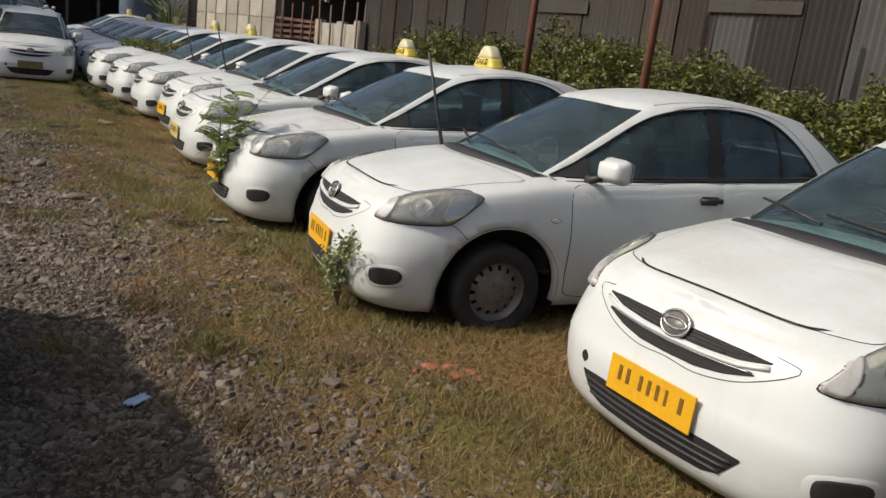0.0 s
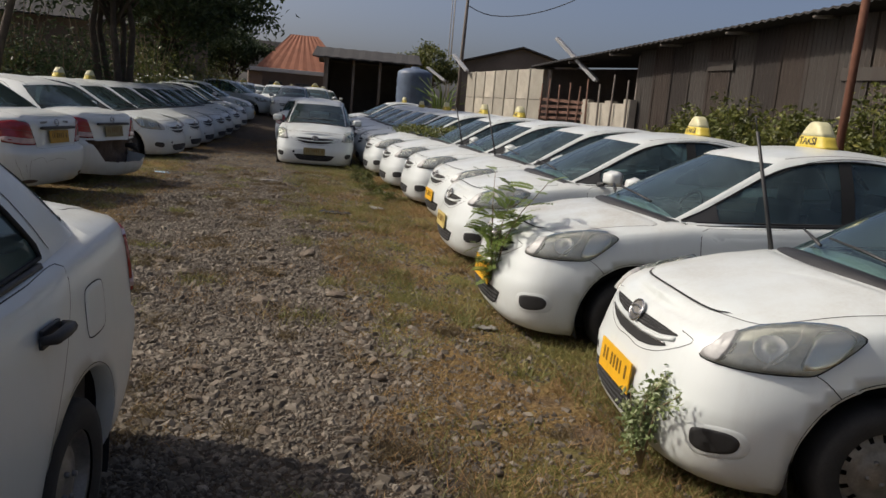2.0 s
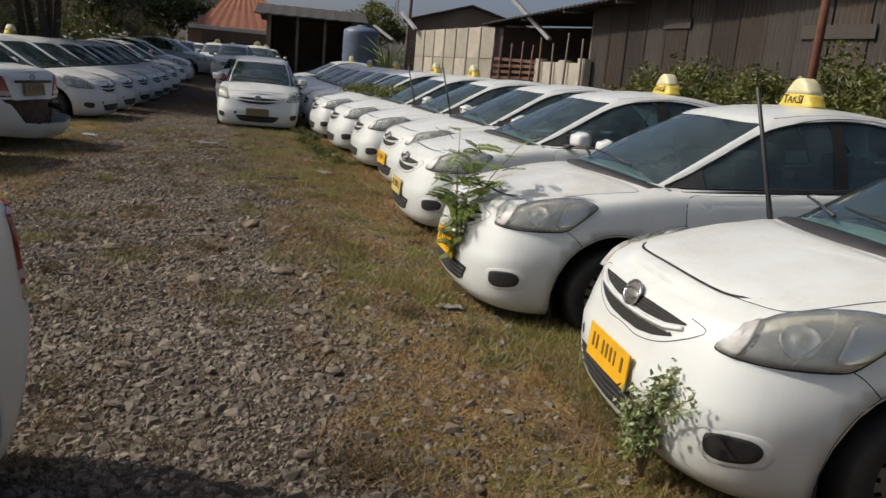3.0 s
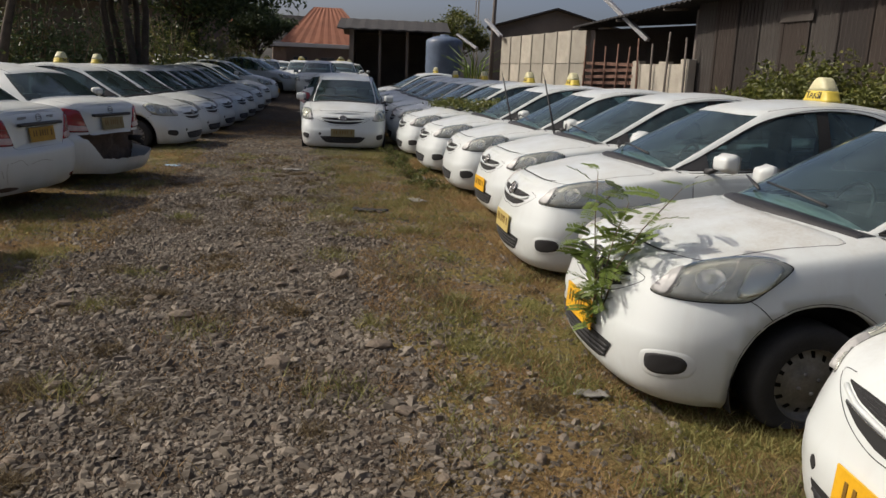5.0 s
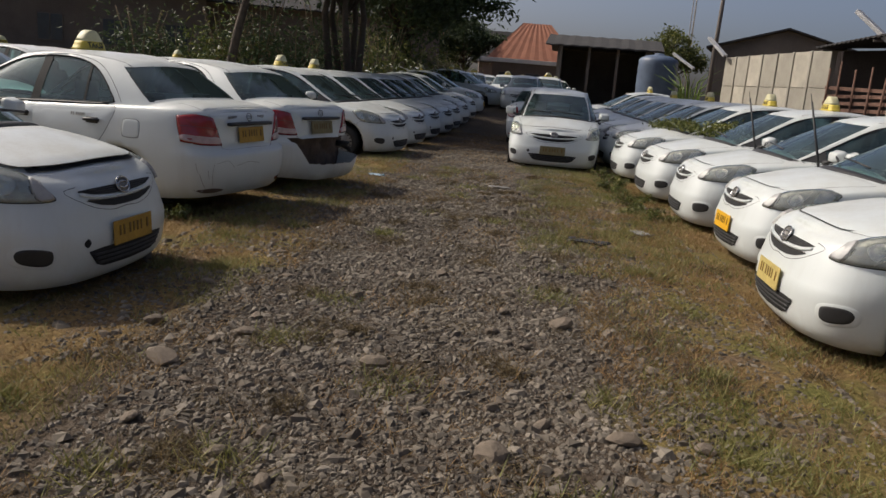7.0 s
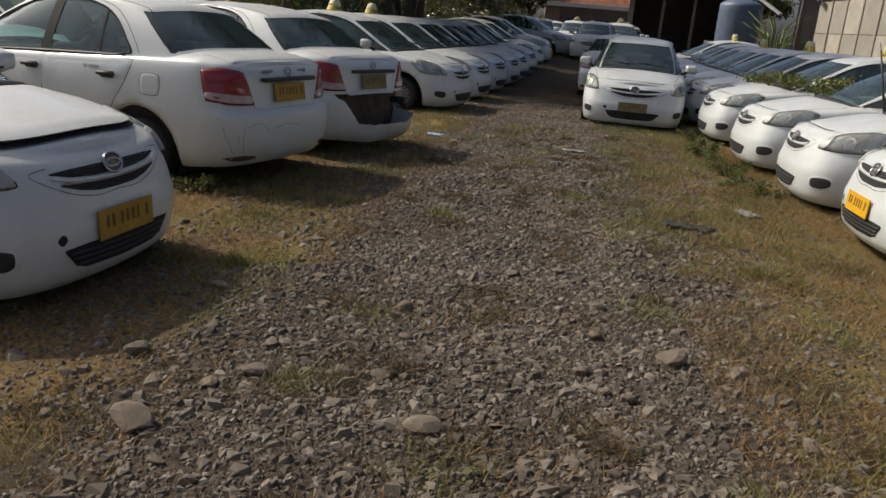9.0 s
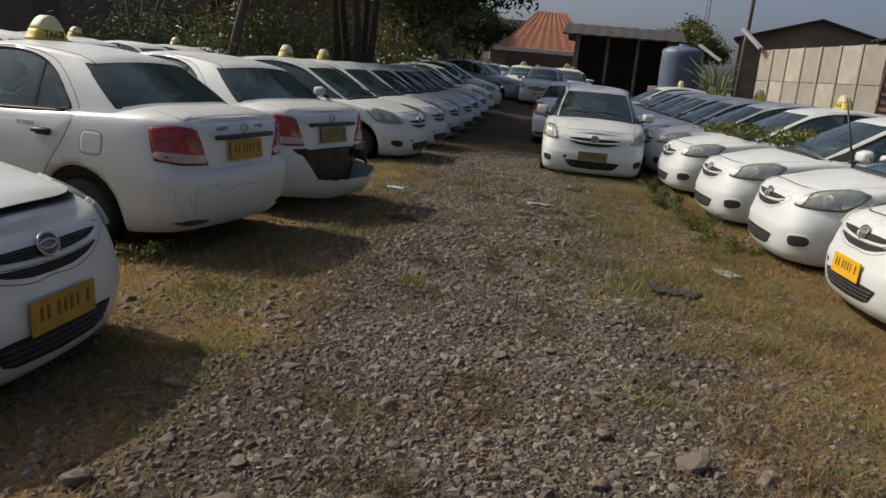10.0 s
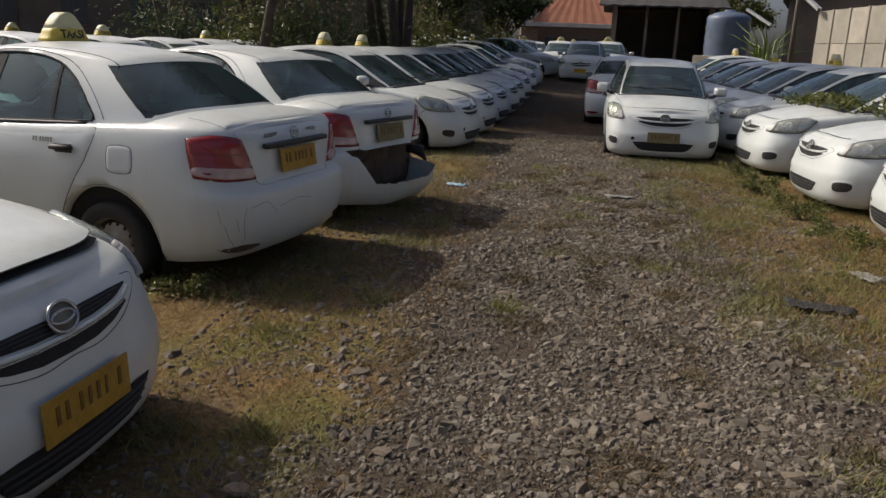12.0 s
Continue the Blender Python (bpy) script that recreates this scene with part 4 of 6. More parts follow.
def build_ground():
    xs = np.unique(np.round(np.r_[-900, -400, -150, -80, np.arange(-48, -17, 1.0), np.arange(-17, 4, 0.14), np.arange(4, 20, 1.0), 60, 150, 400, 900], 3))
    ys = np.unique(np.round(np.r_[-400, -100, -40, -15, np.arange(-6, 0, 0.6), np.arange(0, 23, 0.14), np.arange(23, 60, 1.0), 90, 200, 500, 1200], 3))
    verts = [(x, y, ground_height(x, y)) for y in ys for x in xs]
    n = len(xs)
    faces = [(j * n + i, j * n + i + 1, (j + 1) * n + i + 1, (j + 1) * n + i) for j in range(len(ys) - 1) for i in range(n - 1)]
    me = bpy.data.meshes.new("ground")
    me.from_pydata(verts, [], faces)
    me.materials.append(GROUND)
    me.polygons.foreach_set("use_smooth", [True] * len(me.polygons))
    return tagged(new("ground", me), "stony dirt lane with dry grass verges", "ground", kind="structure")


ground = build_ground()

# ---- the parked taxis: place of the middle, heading in degrees from +x ----
HOLLOW = simple("rusty_hollow", (0.10, 0.072, 0.056), 0.9, 0.1, 0.5, 8, 60, 0.5, 0.006)
SCUFF = simple("grey_scuff", (0.27, 0.265, 0.25), 0.8, 0, 0.4, 30, 90, 0)
master, BODY_TREE = build_car()


def park(x, y, heading, z=-0.06, sign=True, antenna=False, label="", lose=(), sign_y=-0.4):
    """A copy of the taxi, its front towards the heading."""
    car = copy_thing(master, pose(x, y, z + rise(x, y), 0, 0, heading - 90))
    if label:
        tagged(car, label)
    drop = [o for o in car.children for name, side in lose if o.name.split(".")[0] == name and (side == 0 or o.matrix_basis.translation.x * side > 0)]
    for o in {c for o in drop for c in (o, *o.children_recursive)}:
        bpy.data.objects.remove(o)
    if sign:
        s = copy_thing(roof_sign, pose(0, sign_y, 1.482))
        s.parent = car
    if antenna:
        add_antenna(car)
    return car


BARE = (("front_plate", 0),)
INNER = tuple((n, 0) for n in ("interior", "underbody", "rear_bench", "seat", "dashboard", "steering_wheel", "fuel_flap", "tow_cover", "indicator", "reflector"))
SMALL = tuple((n, 0) for n in ("wiper", "roof_joint", "door_joint", "lower_grille", "cowl", "belt_trim", "mirror_foot", "rear_plate", "fog_opening", "boot_trim"))
roof_sign = add_sign(master)
roof_sign.parent = None
car_a = park(2.664, 4.144, -148.0, sign=False, lose=(("mirror", 1),))
car_b = park(1.125, 5.84, -154.5, z=-0.055, sign=False, antenna=True, lose=(("mirror", 1),))
car_c = park(-0.188, 7.750, -150.5, lose=(("mirror", -1),))
car_d = park(-1.362, 9.968, -150.0, sign_y=-0.6)
for o in car_d.children:
    if o.name.split(".")[0] == "front_plate":
        o.data = o.data.copy()
        o.data.materials[0] = OLD_PLATE
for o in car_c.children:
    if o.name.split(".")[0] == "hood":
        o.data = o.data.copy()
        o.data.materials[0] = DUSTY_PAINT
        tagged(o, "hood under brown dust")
car_e = park(-2.365, 12.1, -147.5, sign=False, antenna=True)
car_f = park(-3.443, 13.70, -150.0, antenna=True, sign=False, lose=BARE)
car_g = park(-4.655, 15.474, -147.0, lose=BARE)
car_h = park(-6.0, 17.5, -147.0, lose=BARE)
for k in range(1, 7):
    park(-6.0 - 1.16 * k, 17.5 + 1.95 * k, -147 + (-1) ** k * 1.2, sign=k % 2 == 0, lose=BARE + INNER)
car_x = park(-9.733, 17.784, -62.0, sign=False, label="dusty white taxi saloon facing down the lane")
for o in car_x.children:
    if o.name.split(".")[0] == "front_plate":
        o.data = o.data.copy()
        o.data.materials[0] = DULL_PLATE
car_y = park(-12.55, 22.3, 116, sign=False)
car_la = park(-2.367, 1.526, -62.8, sign=False, lose=(("mirror", -1),))
car_l0 = park(-8.322, 5.259, 28.5, sign=False, label="dusty white taxi saloon with its hood not quite shut")
for o in car_l0.children:
    if o.name.split(".")[0] == "hood":
        o.matrix_basis = Matrix.Translation((0, 1.1, 0.95)) @ pose(0, 0, 0, 2.0) @ Matrix.Translation((0, -1.1, -0.95))
        part("hood_gap", seam(BODY_TREE, [(-0.56, 1.80, 0.80), (-0.42, 1.865, 0.80), (-0.24, 1.90, 0.81), (0, 1.91, 0.81), (0.24, 1.90, 0.81), (0.42, 1.865, 0.80), (0.56, 1.80, 0.80)], 0.045, 40, 0.008), GAP, car_l0, smooth=False)
car_l1 = park(-10.165, 7.948, -160.9, sign_y=-0.2, label="white taxi saloon with a scuffed rear bumper")
for line in ([(-0.60, -2.08, 0.56), (-0.62, -2.07, 0.47), (-0.60, -2.08, 0.36)], [(-0.58, -2.09, 0.55), (-0.44, -2.12, 0.57), (-0.34, -2.13, 0.50)], [(-0.66, -2.05, 0.50), (-0.64, -2.06, 0.42)], [(-0.72, -2.0, 0.56), (-0.70, -2.02, 0.44), (-0.66, -2.04, 0.33)], [(-0.30, -2.13, 0.52), (-0.10, -2.15, 0.545), (0.08, -2.15, 0.52)]):
    part("scuff", seam(BODY_TREE, line, 0.004, 16), SCUFF, car_l1, "grey scrape in the paint", smooth=False)
for o in list(car_l1.children):
    if o.name.split(".")[0] == "reflector" and o.data.vertices[0].co.x < 0:
        bpy.data.objects.remove(o)
part("torn_edge", patch(BODY_TREE, [(-0.72, -1.98, 0.315), (-0.62, -2.05, 0.335), (-0.50, -2.09, 0.318), (-0.44, -2.11, 0.285), (-0.55, -2.07, 0.275), (-0.66, -2.03, 0.285)], 0.002, 28, 0.003), [HOLLOW, SCUFF], car_l1, "dark broken edge where the reflector was")
for x0, count in ((-0.27, 7), (0.24, 6)):
    for k in range(count):
        bm = bmesh.new()
        box(bm, x0 + k * 0.022 - count * 0.011, 0, 0, 0.013, 0.003, 0.03)
        part("bar", bm, SCUFF, car_l1, at=pose(0, -2.092, 0.968, 12), smooth=False)
for k in range(7):
    bm = bmesh.new()
    box(bm, 0, 0, 0, 0.003, 0.012, 0.03)
    part("bar", bm, SCUFF, car_l1, at=pose(-0.836, -0.72 - 0.021 * k - 0.015 * (k > 1), 0.898, 0, 10), smooth=False)
car_l2 = park(-10.967, 9.9, -168.0, sign=False, label="white taxi saloon with its rear bumper torn open")


def torn_rear(car):
    """A ragged hole between the boot lid and a sagging bumper, with a dark hollow behind."""
    body = [o for o in car.children if o.name.split(".")[0] == "body"][0]
    bm = bmesh.new()
    bm.from_mesh(body.data)
    rear = [e for e in bm.edges if all(v.co.y < -1.8 and 0.28 < v.co.z < 0.66 for v in e.verts)]
    bmesh.ops.subdivide_edges(bm, edges=rear, cuts=2, use_grid_fill=True)
    def rim(x):
        ragged = 0.022 * noise.noise((x * 6, 0, 2)) + 0.012 * noise.noise((x * 22, 0, 4))
        return 0.42 + ragged + 0.24 * smooth_step(-0.36, -0.62, x) + 0.07 * smooth_step(0.45, 0.75, x)

    gone = []
    for f in bm.faces:
        c = f.calc_center_median()
        if c.y < -1.80 and rim(c.x) < c.z < 0.665 and c.x > -0.60:
            gone.append(f)
    bmesh.ops.delete(bm, geom=gone, context="FACES")
    for v in bm.verts:
        if v.is_boundary and v.co.y < -1.78 and abs(v.co.z - rim(v.co.x)) < 0.03 and v.co.x > -0.64:
            v.co.z = rim(v.co.x)
    for v in bm.verts:
        if v.co.y < -1.6 and v.co.z < rim(v.co.x) + 0.01:
            sag = smooth_step(-1.62, -2.05, v.co.y) * smooth_step(-0.75, -0.1, v.co.x)
            v.co.y -= 0.13 * sag
            v.co.z -= 0.05 * sag
    me = bpy.data.meshes.new("body")
    bm.to_mesh(me)
    bm.free()
    me.materials.append(PAINT)
    me.polygons.foreach_set("use_smooth", [True] * len(me.polygons))
    body.data = me
    bm = bmesh.new()
    bmesh.ops.create_grid(bm, x_segments=36, y_segments=14, size=0.5)
    for v in bm.verts:
        x, z = v.co.x * 1.62, 0.47 + v.co.y * 0.42
        dent = 0.05 * noise.noise((x * 5, z * 7, 1)) + 0.02 * noise.noise((x * 17, z * 19, 5))
        v.co = Vector((x, -1.985 + 0.16 * abs(x) ** 3 + dent + 0.12 * (0.68 - z), z))
    bmesh.ops.solidify(bm, geom=bm.faces[:], thickness=0.03)
    part("hollow", bm, HOLLOW, car, "crumpled brown metal where the bumper is torn")
    bm = bmesh.new()
    tube(bm, [(0.70, -1.90, 0.56), (0.79, -1.98, 0.55), (0.86, -2.0, 0.57)], [0.035, 0.045, 0.02], 8)
    tube(bm, [(0.76, -1.95, 0.54), (0.82, -2.02, 0.50), (0.84, -2.05, 0.44)], [0.03, 0.03, 0.012], 8)
    part("torn_bracket", bm, GAP, car, "black torn bumper bracket")
    for o in list(car.children):
        name = o.name.split(".")[0]
        if name == "reflector" or name == "panel_joint" and all(v.co.y < -1.9 for v in o.data.vertices):
            bpy.data.objects.remove(o)


torn_rear(car_l2)
# plates of car_l0 and car_l1 carry shade in their colour; car_l2's is dull
for car, dirt in ((car_l0, SHADED_PLATE), (car_l1, SHADED_PLATE), (car_l2, DULL_PLATE)):
    for o in car.children:
        if o.name.split(".")[0] in ("front_plate", "rear_plate"):
            o.data = o.data.copy()
            o.data.materials[0] = dirt
for k, (x, y) in enumerate(((-13.3, 14.1), (-14.3, 15.95), (-15.3, 17.8), (-16.3, 19.7), (-17.4, 21.6), (-18.5, 23.6), (-19.6, 25.6))):
    park(x, y, 21, sign=k < 2, lose=BARE if k < 3 else BARE + INNER)

# a second and a third row behind the left one, and cars far down the lot
for row, (x0, y0, count) in enumerate(((-15.1, 6.0, 8), (-20.6, 4.6, 7))):
    for k in range(count):
        park(x0 - 1.02 * k, y0 + 1.9 * k, (18 if row == 0 else -162) + (-1) ** k * 1.5, sign=(k + row) % 2 == 0, lose=INNER)
for k, (az, d, turn) in enumerate(((120.0, 44, 8), (122.3, 43, -6), (124.6, 44, 4), (126.8, 46, -10), (128.6, 41, 20), (121.2, 51, 0), (123.7, 52, 5), (126.0, 54, -4), (125.6, 36, 70), (129.8, 34, 60), (127.6, 31.5, 80), (119.4, 38, 4), (121.0, 35, -5), (118.8, 47, 12), (128.0, 48, -15), (130.6, 45, 10), (132.4, 42, 30))):
    park(-1.8 + d * math.cos(radians(az)), 3.25 + d * math.sin(radians(az)), az + 180 + turn, sign=k % 3 != 0, lose=INNER + SMALL)
for o in [master, *master.children_recursive, roof_sign, *roof_sign.children_recursive]:
    bpy.data.objects.remove(o)


BARK = simple("bark", (0.075, 0.058, 0.042), 0.95, 0, 0.45, 6, 60, 0.8, 0.01)
DRY_STEM = simple("dry_stem", (0.20, 0.145, 0.085), 0.9, 0, 0.35, 20, 90, 0.2)


def leaf_material(name, stops, shine=0.45):
    """Leaves: each island its own tint, light passing through a little."""
    m, t, b = nodes_of(name)
    geo = t.nodes.new("ShaderNodeNewGeometry")
    c = ramp(t, geo.outputs["Random Per Island"], stops)
    c = mixed(t, 0.3, c, ramp(t, noise_tex(t, 1.3, 4, 0.6), [(0.3, stops[0][1]), (0.7, stops[-1][1])]))
    t.links.new(c, b.inputs["Base Color"])
    b.inputs["Roughness"].default_value = shine
    out = t.nodes["Material Output"]
    thru = t.nodes.new("ShaderNodeBsdfTranslucent")
    t.links.new(c, thru.inputs[0])
    mix = t.nodes.new("ShaderNodeMixShader")
    mix.inputs[0].default_value = 0.25
    t.links.new(b.outputs[0], mix.inputs[1])
    t.links.new(thru.outputs[0], mix.inputs[2])
    t.links.new(mix.outputs[0], out.inputs[0])
    return m


LEAF_HEDGE = leaf_material("hedge_leaf", [(0.0, (0.026, 0.042, 0.009)), (0.5, (0.075, 0.100, 0.018)), (0.85, (0.145, 0.165, 0.030)), (1.0, (0.26, 0.24, 0.06))])
LEAF_TREE = leaf_material("tree_leaf", [(0.0, (0.022, 0.038, 0.014)), (0.6, (0.045, 0.072, 0.026)), (1.0, (0.085, 0.115, 0.042))], 0.65)
LEAF_FRESH = leaf_material("fresh_leaf", [(0.0, (0.10, 0.17, 0.025)), (0.5, (0.17, 0.26, 0.045)), (1.0, (0.26, 0.33, 0.08))])
LEAF_SAPLING = leaf_material("sapling_leaf", [(0.0, (0.08, 0.125, 0.024)), (0.5, (0.14, 0.205, 0.04)), (1.0, (0.22, 0.285, 0.07))])
LEAF_PALE = leaf_material("pale_weed_leaf", [(0.0, (0.11, 0.17, 0.045)), (0.6, (0.26, 0.31, 0.13)), (1.0, (0.46, 0.47, 0.30))])
BLADE_DRY = leaf_material("dry_grass", [(0.0, (0.174, 0.094, 0.038)), (0.4, (0.282, 0.169, 0.070)), (0.8, (0.378, 0.248, 0.114)), (1.0, (0.182, 0.143, 0.046))], 0.8)
BLADE_GREEN = leaf_material("green_grass", [(0.0, (0.08, 0.095, 0.02)), (0.5, (0.165, 0.175, 0.045)), (1.0, (0.32, 0.27, 0.10))], 0.7)
STONE = leaf_material("gravel_stone", [(0.0, (0.031, 0.023, 0.017)), (0.3, (0.088, 0.072, 0.052)), (0.75, (0.159, 0.132, 0.100)), (1.0, (0.256, 0.221, 0.176))], 0.9)
for link in list(STONE.node_tree.links):
    if link.to_node.type == "OUTPUT_MATERIAL":
        STONE.node_tree.links.remove(link)
STONE.node_tree.links.new(STONE.node_tree.nodes["Principled BSDF"].outputs[0], STONE.node_tree.nodes["Material Output"].inputs[0])

rng = np.random.default_rng(7)


def cloud(name, centres, length, width, material, parent=None, droop=0.3, spread=1.0):
    """A mesh of many small pointed leaves, each bent along its middle."""
    n = len(centres)
    d = rng.normal(size=(n, 3)) * (1, 1, 0.6) + (0, 0, -droop)
    d /= np.linalg.norm(d, axis=1)[:, None]
    s = np.cross(d, rng.normal(size=(n, 3)))
    s /= np.linalg.norm(s, axis=1)[:, None]
    l = (length * rng.uniform(0.6, 1.4, n))[:, None]
    w = (width * rng.uniform(0.7, 1.3, n))[:, None]
    up = np.cross(s, d) * l * 0.12
    v = np.stack([centres, centres + d * l * 0.45 + s * w / 2 + up, centres + d * l, centres + d * l * 0.45 - s * w / 2 + up], 1).reshape(-1, 3)
    f = (np.arange(n)[:, None] * 4 + [[0, 1, 2]]).tolist() + (np.arange(n)[:, None] * 4 + [[0, 2, 3]]).tolist()
    me = bpy.data.meshes.new(name)
    me.from_pydata(v.tolist(), [], f)
    me.materials.append(material)
    ob = new(name, me)
    if parent is not None:
        ob.parent = parent
    return ob


def blades(name, places, height, width, material, label, lean=0.5):
    """Grass: narrow three-point blades that lean every way."""
    n = len(places)
    a = rng.uniform(0, 2 * np.pi, n)
    h = height * rng.uniform(0.4, 1.5, n)
    side = np.stack([np.cos(a), np.sin(a), 0 * a], 1) * (width * rng.uniform(0.6, 1.4, n))[:, None]
    b = rng.uniform(0, 2 * np.pi, n)
    tip = np.stack([np.cos(b) * h * lean * rng.uniform(0.2, 2.0, n), np.sin(b) * h * lean * rng.uniform(0.2, 2.0, n), h], 1)
    v = np.stack([places - side, places + side, places + tip], 1).reshape(-1, 3)
    me = bpy.data.meshes.new(name)
    me.from_pydata(v.tolist(), [], (np.arange(n)[:, None] * 3 + [[0, 1, 2]]).tolist())
    me.materials.append(material)
    return tagged(new(name, me), label, "grass", kind="stuff")


def on_ground(along, across):
    p = LANE * along + ACROSS * across
    return p.x, p.y


def ground_z(pts):
    return np.array([[x, y, ground_height(x, y)] for x, y in pts])


# ---- the warehouse along the lot ----
def rust_sheet(name, color, streak, metal=0.1):
    """Weathered metal sheet with rust that runs down it."""
    m, t, b = nodes_of(name)
    runs = ramp(t, noise_tex(t, 7, 6, 0.65, "Object", (1, 1, 0.07)), [(0.40, (0,)), (0.66, (1,))])
    spots = ramp(t, noise_tex(t, 1.3, 5, 0.6), [(0.38, (0,)), (0.62, (1,))])
    c = mixed(t, maths(t, "MULTIPLY", maths(t, "ADD", runs, spots), 0.45), color, streak)
    c = mixed(t, 0.25, c, ramp(t, noise_tex(t, 40, 3, 0.6), [(0.3, tuple(v * 0.6 for v in color)), (0.7, tuple(v * 1.3 for v in color))]))
    t.links.new(c, b.inputs["Base Color"])
    b.inputs["Roughness"].default_value, b.inputs["Metallic"].default_value = 0.8, metal
    bump(t, b, runs, 0.15, 0.003)
    return m


RUST = [rust_sheet("rusty_sheet_brown", (0.043, 0.032, 0.025), (0.027, 0.016, 0.011)), rust_sheet("rusty_sheet_dull", (0.057, 0.051, 0.045), (0.034, 0.024, 0.019)),
        rust_sheet("rusty_sheet_dark", (0.027, 0.021, 0.018), (0.019, 0.013, 0.010)), rust_sheet("grey_sheet", (0.084, 0.084, 0.081), (0.055, 0.045, 0.039), 0.2), rust_sheet("tan_sheet", (0.065, 0.053, 0.042), (0.043, 0.029, 0.021))]
ROOFING = simple("dark_roof_sheet", (0.034, 0.032, 0.032), 0.95, 0.0, 0.35, 1.5, 30, 0.3)
CONCRETE = simple("grey_concrete", (0.33, 0.305, 0.255), 0.9, 0, 0.3, 1.4, 40, 0.4, 0.004)
PLASTER = simple("stained_plaster", (0.42, 0.385, 0.32), 0.9, 0, 0.35, 2.0, 40, 0.3, 0.003)
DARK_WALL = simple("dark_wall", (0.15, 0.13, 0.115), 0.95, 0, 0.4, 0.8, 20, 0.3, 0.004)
RUSTY_IRON = simple("rusty_iron", (0.14, 0.058, 0.034), 0.85, 0.2, 0.4, 6, 60, 0.4)
RED_RAIL = simple("red_brown_timber", (0.16, 0.085, 0.06), 0.85, 0, 0.4, 5, 60, 0.4)
PALE_METAL = simple("pale_metal", (0.40, 0.40, 0.41), 0.5, 0.4, 0.2, 3, 60, 0.1)


def on_wall(s, out=0.0, z=0.0):
    return WALL_AT + WALL_RUN * s + WALL_OUT * out + Vector((0, 0, z))


WALL_TURN = Matrix.Rotation(math.atan2(-WALL_RUN.y, -WALL_RUN.x), 4, "Z")


def wall_frame(s, out=0.0, z=0.0):
    """x runs back along the wall, y into the building."""
    return Matrix.Translation(on_wall(s, out, z)) @ WALL_TURN


def eave_height(s):
    """The roof edge sinks towards the far end."""
    return 3.59 - 0.05 * max(-4, s)


def sheet_mesh(width, height, wave=0.012):
    me = bpy.data.meshes.new("corrugated_sheet")
    cols = 29
    xs = np.linspace(0, width, cols)
    prof = wave * np.cos(np.arange(cols) * np.pi / 2)
    v = [(-x, -y, z) for z in (0, height * 0.5, height) for x, y in zip(xs, prof)]
    f = [(r * cols + i, r * cols + i + 1, (r + 1) * cols + i + 1, (r + 1) * cols + i) for r in range(2) for i in range(cols - 1)]
    me.from_pydata(v, [], f)
    return me


wall_east = thing("wall_east", "rusty corrugated metal warehouse wall", "wall", Matrix.Identity(4), kind="structure")
sheet_kinds = []
for m in RUST:
    me = sheet_mesh(0.80, 3.5, 0.014)
    me.materials.append(m)
    sheet_kinds.append(me)
order = random.Random(5)
s = -24.0
while s < 6.3:
    near = -10.5 < s < -7.2
    kind = 3 if near and order.random() < 0.8 else order.choice([0, 0, 1, 1, 2, 3, 4])
    sheet = new("corrugated_sheet", sheet_kinds[kind])
    sheet.parent = wall_east
    sheet.matrix_basis = wall_frame(s, order.uniform(-0.012, 0.012), -0.02) @ pose(0, 0, 0, 0, order.uniform(-0.5, 0.5), 0) @ Matrix.Diagonal((1, 1, min(1.04, (eave_height(s) + 0.02) / 3.5), 1))
    s += 0.74
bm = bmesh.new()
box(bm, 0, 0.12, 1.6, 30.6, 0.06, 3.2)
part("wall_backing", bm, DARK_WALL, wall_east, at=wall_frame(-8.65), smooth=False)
for s0, z0, w, h in ((-1.2, 2.62, 1.5, 0.22), (3.0, 2.85, 0.9, 0.2), (-5.4, 2.7, 1.6, 0.18)):
    bm = bmesh.new()
    box(bm, 0, -0.03, 0, w, 0.03, h, 0.004)
    part("patch_board", bm, RUST[1], wall_east, at=wall_frame(s0, 0.0, z0), smooth=False)

roof_east = thing("roof_east", "dark corrugated warehouse roof with deep eaves", "roof", Matrix.Identity(4), kind="structure")
bm = bmesh.new()
rows = []
for y, z in ((-0.62, 0.0), (-0.62, 0.035), (6.0, 0.62), (6.0, 0.58)):
    rows.append([bm.verts.new((x, y, eave_height(-x) + z + 0.018 * math.cos(k * math.pi))) for k, x in enumerate(np.arange(-12.1, 26, 0.11))])
for a, b in zip(rows, rows[1:] + rows[:1]):
    for k in range(len(a) - 1):
        bm.faces.new((a[k], a[k + 1], b[k + 1], b[k]))
part("roof_sheet", bm, ROOFING, roof_east, at=wall_frame(0), smooth=False)
for x in np.arange(-11.8, 25, 2.4):
    bm = bmesh.new()
    tube(bm, [(x, 0.05, eave_height(-x) - 0.01), (x, -0.57, eave_height(-x) - 0.06)], 0.035, 6)
    part("rafter", bm, DARK_WALL, roof_east, at=wall_frame(0))

# the open bay: dark inside, low wall, rails, posts
bay = thing("open_bay", "dark open warehouse bay behind a low wall", "building", Matrix.Identity(4), kind="structure")
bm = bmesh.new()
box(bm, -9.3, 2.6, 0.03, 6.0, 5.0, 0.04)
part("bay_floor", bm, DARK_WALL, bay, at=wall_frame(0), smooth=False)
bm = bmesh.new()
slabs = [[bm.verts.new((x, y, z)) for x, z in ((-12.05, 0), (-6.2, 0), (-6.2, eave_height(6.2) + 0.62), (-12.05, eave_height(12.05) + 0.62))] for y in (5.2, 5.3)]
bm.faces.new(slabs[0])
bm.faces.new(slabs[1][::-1])
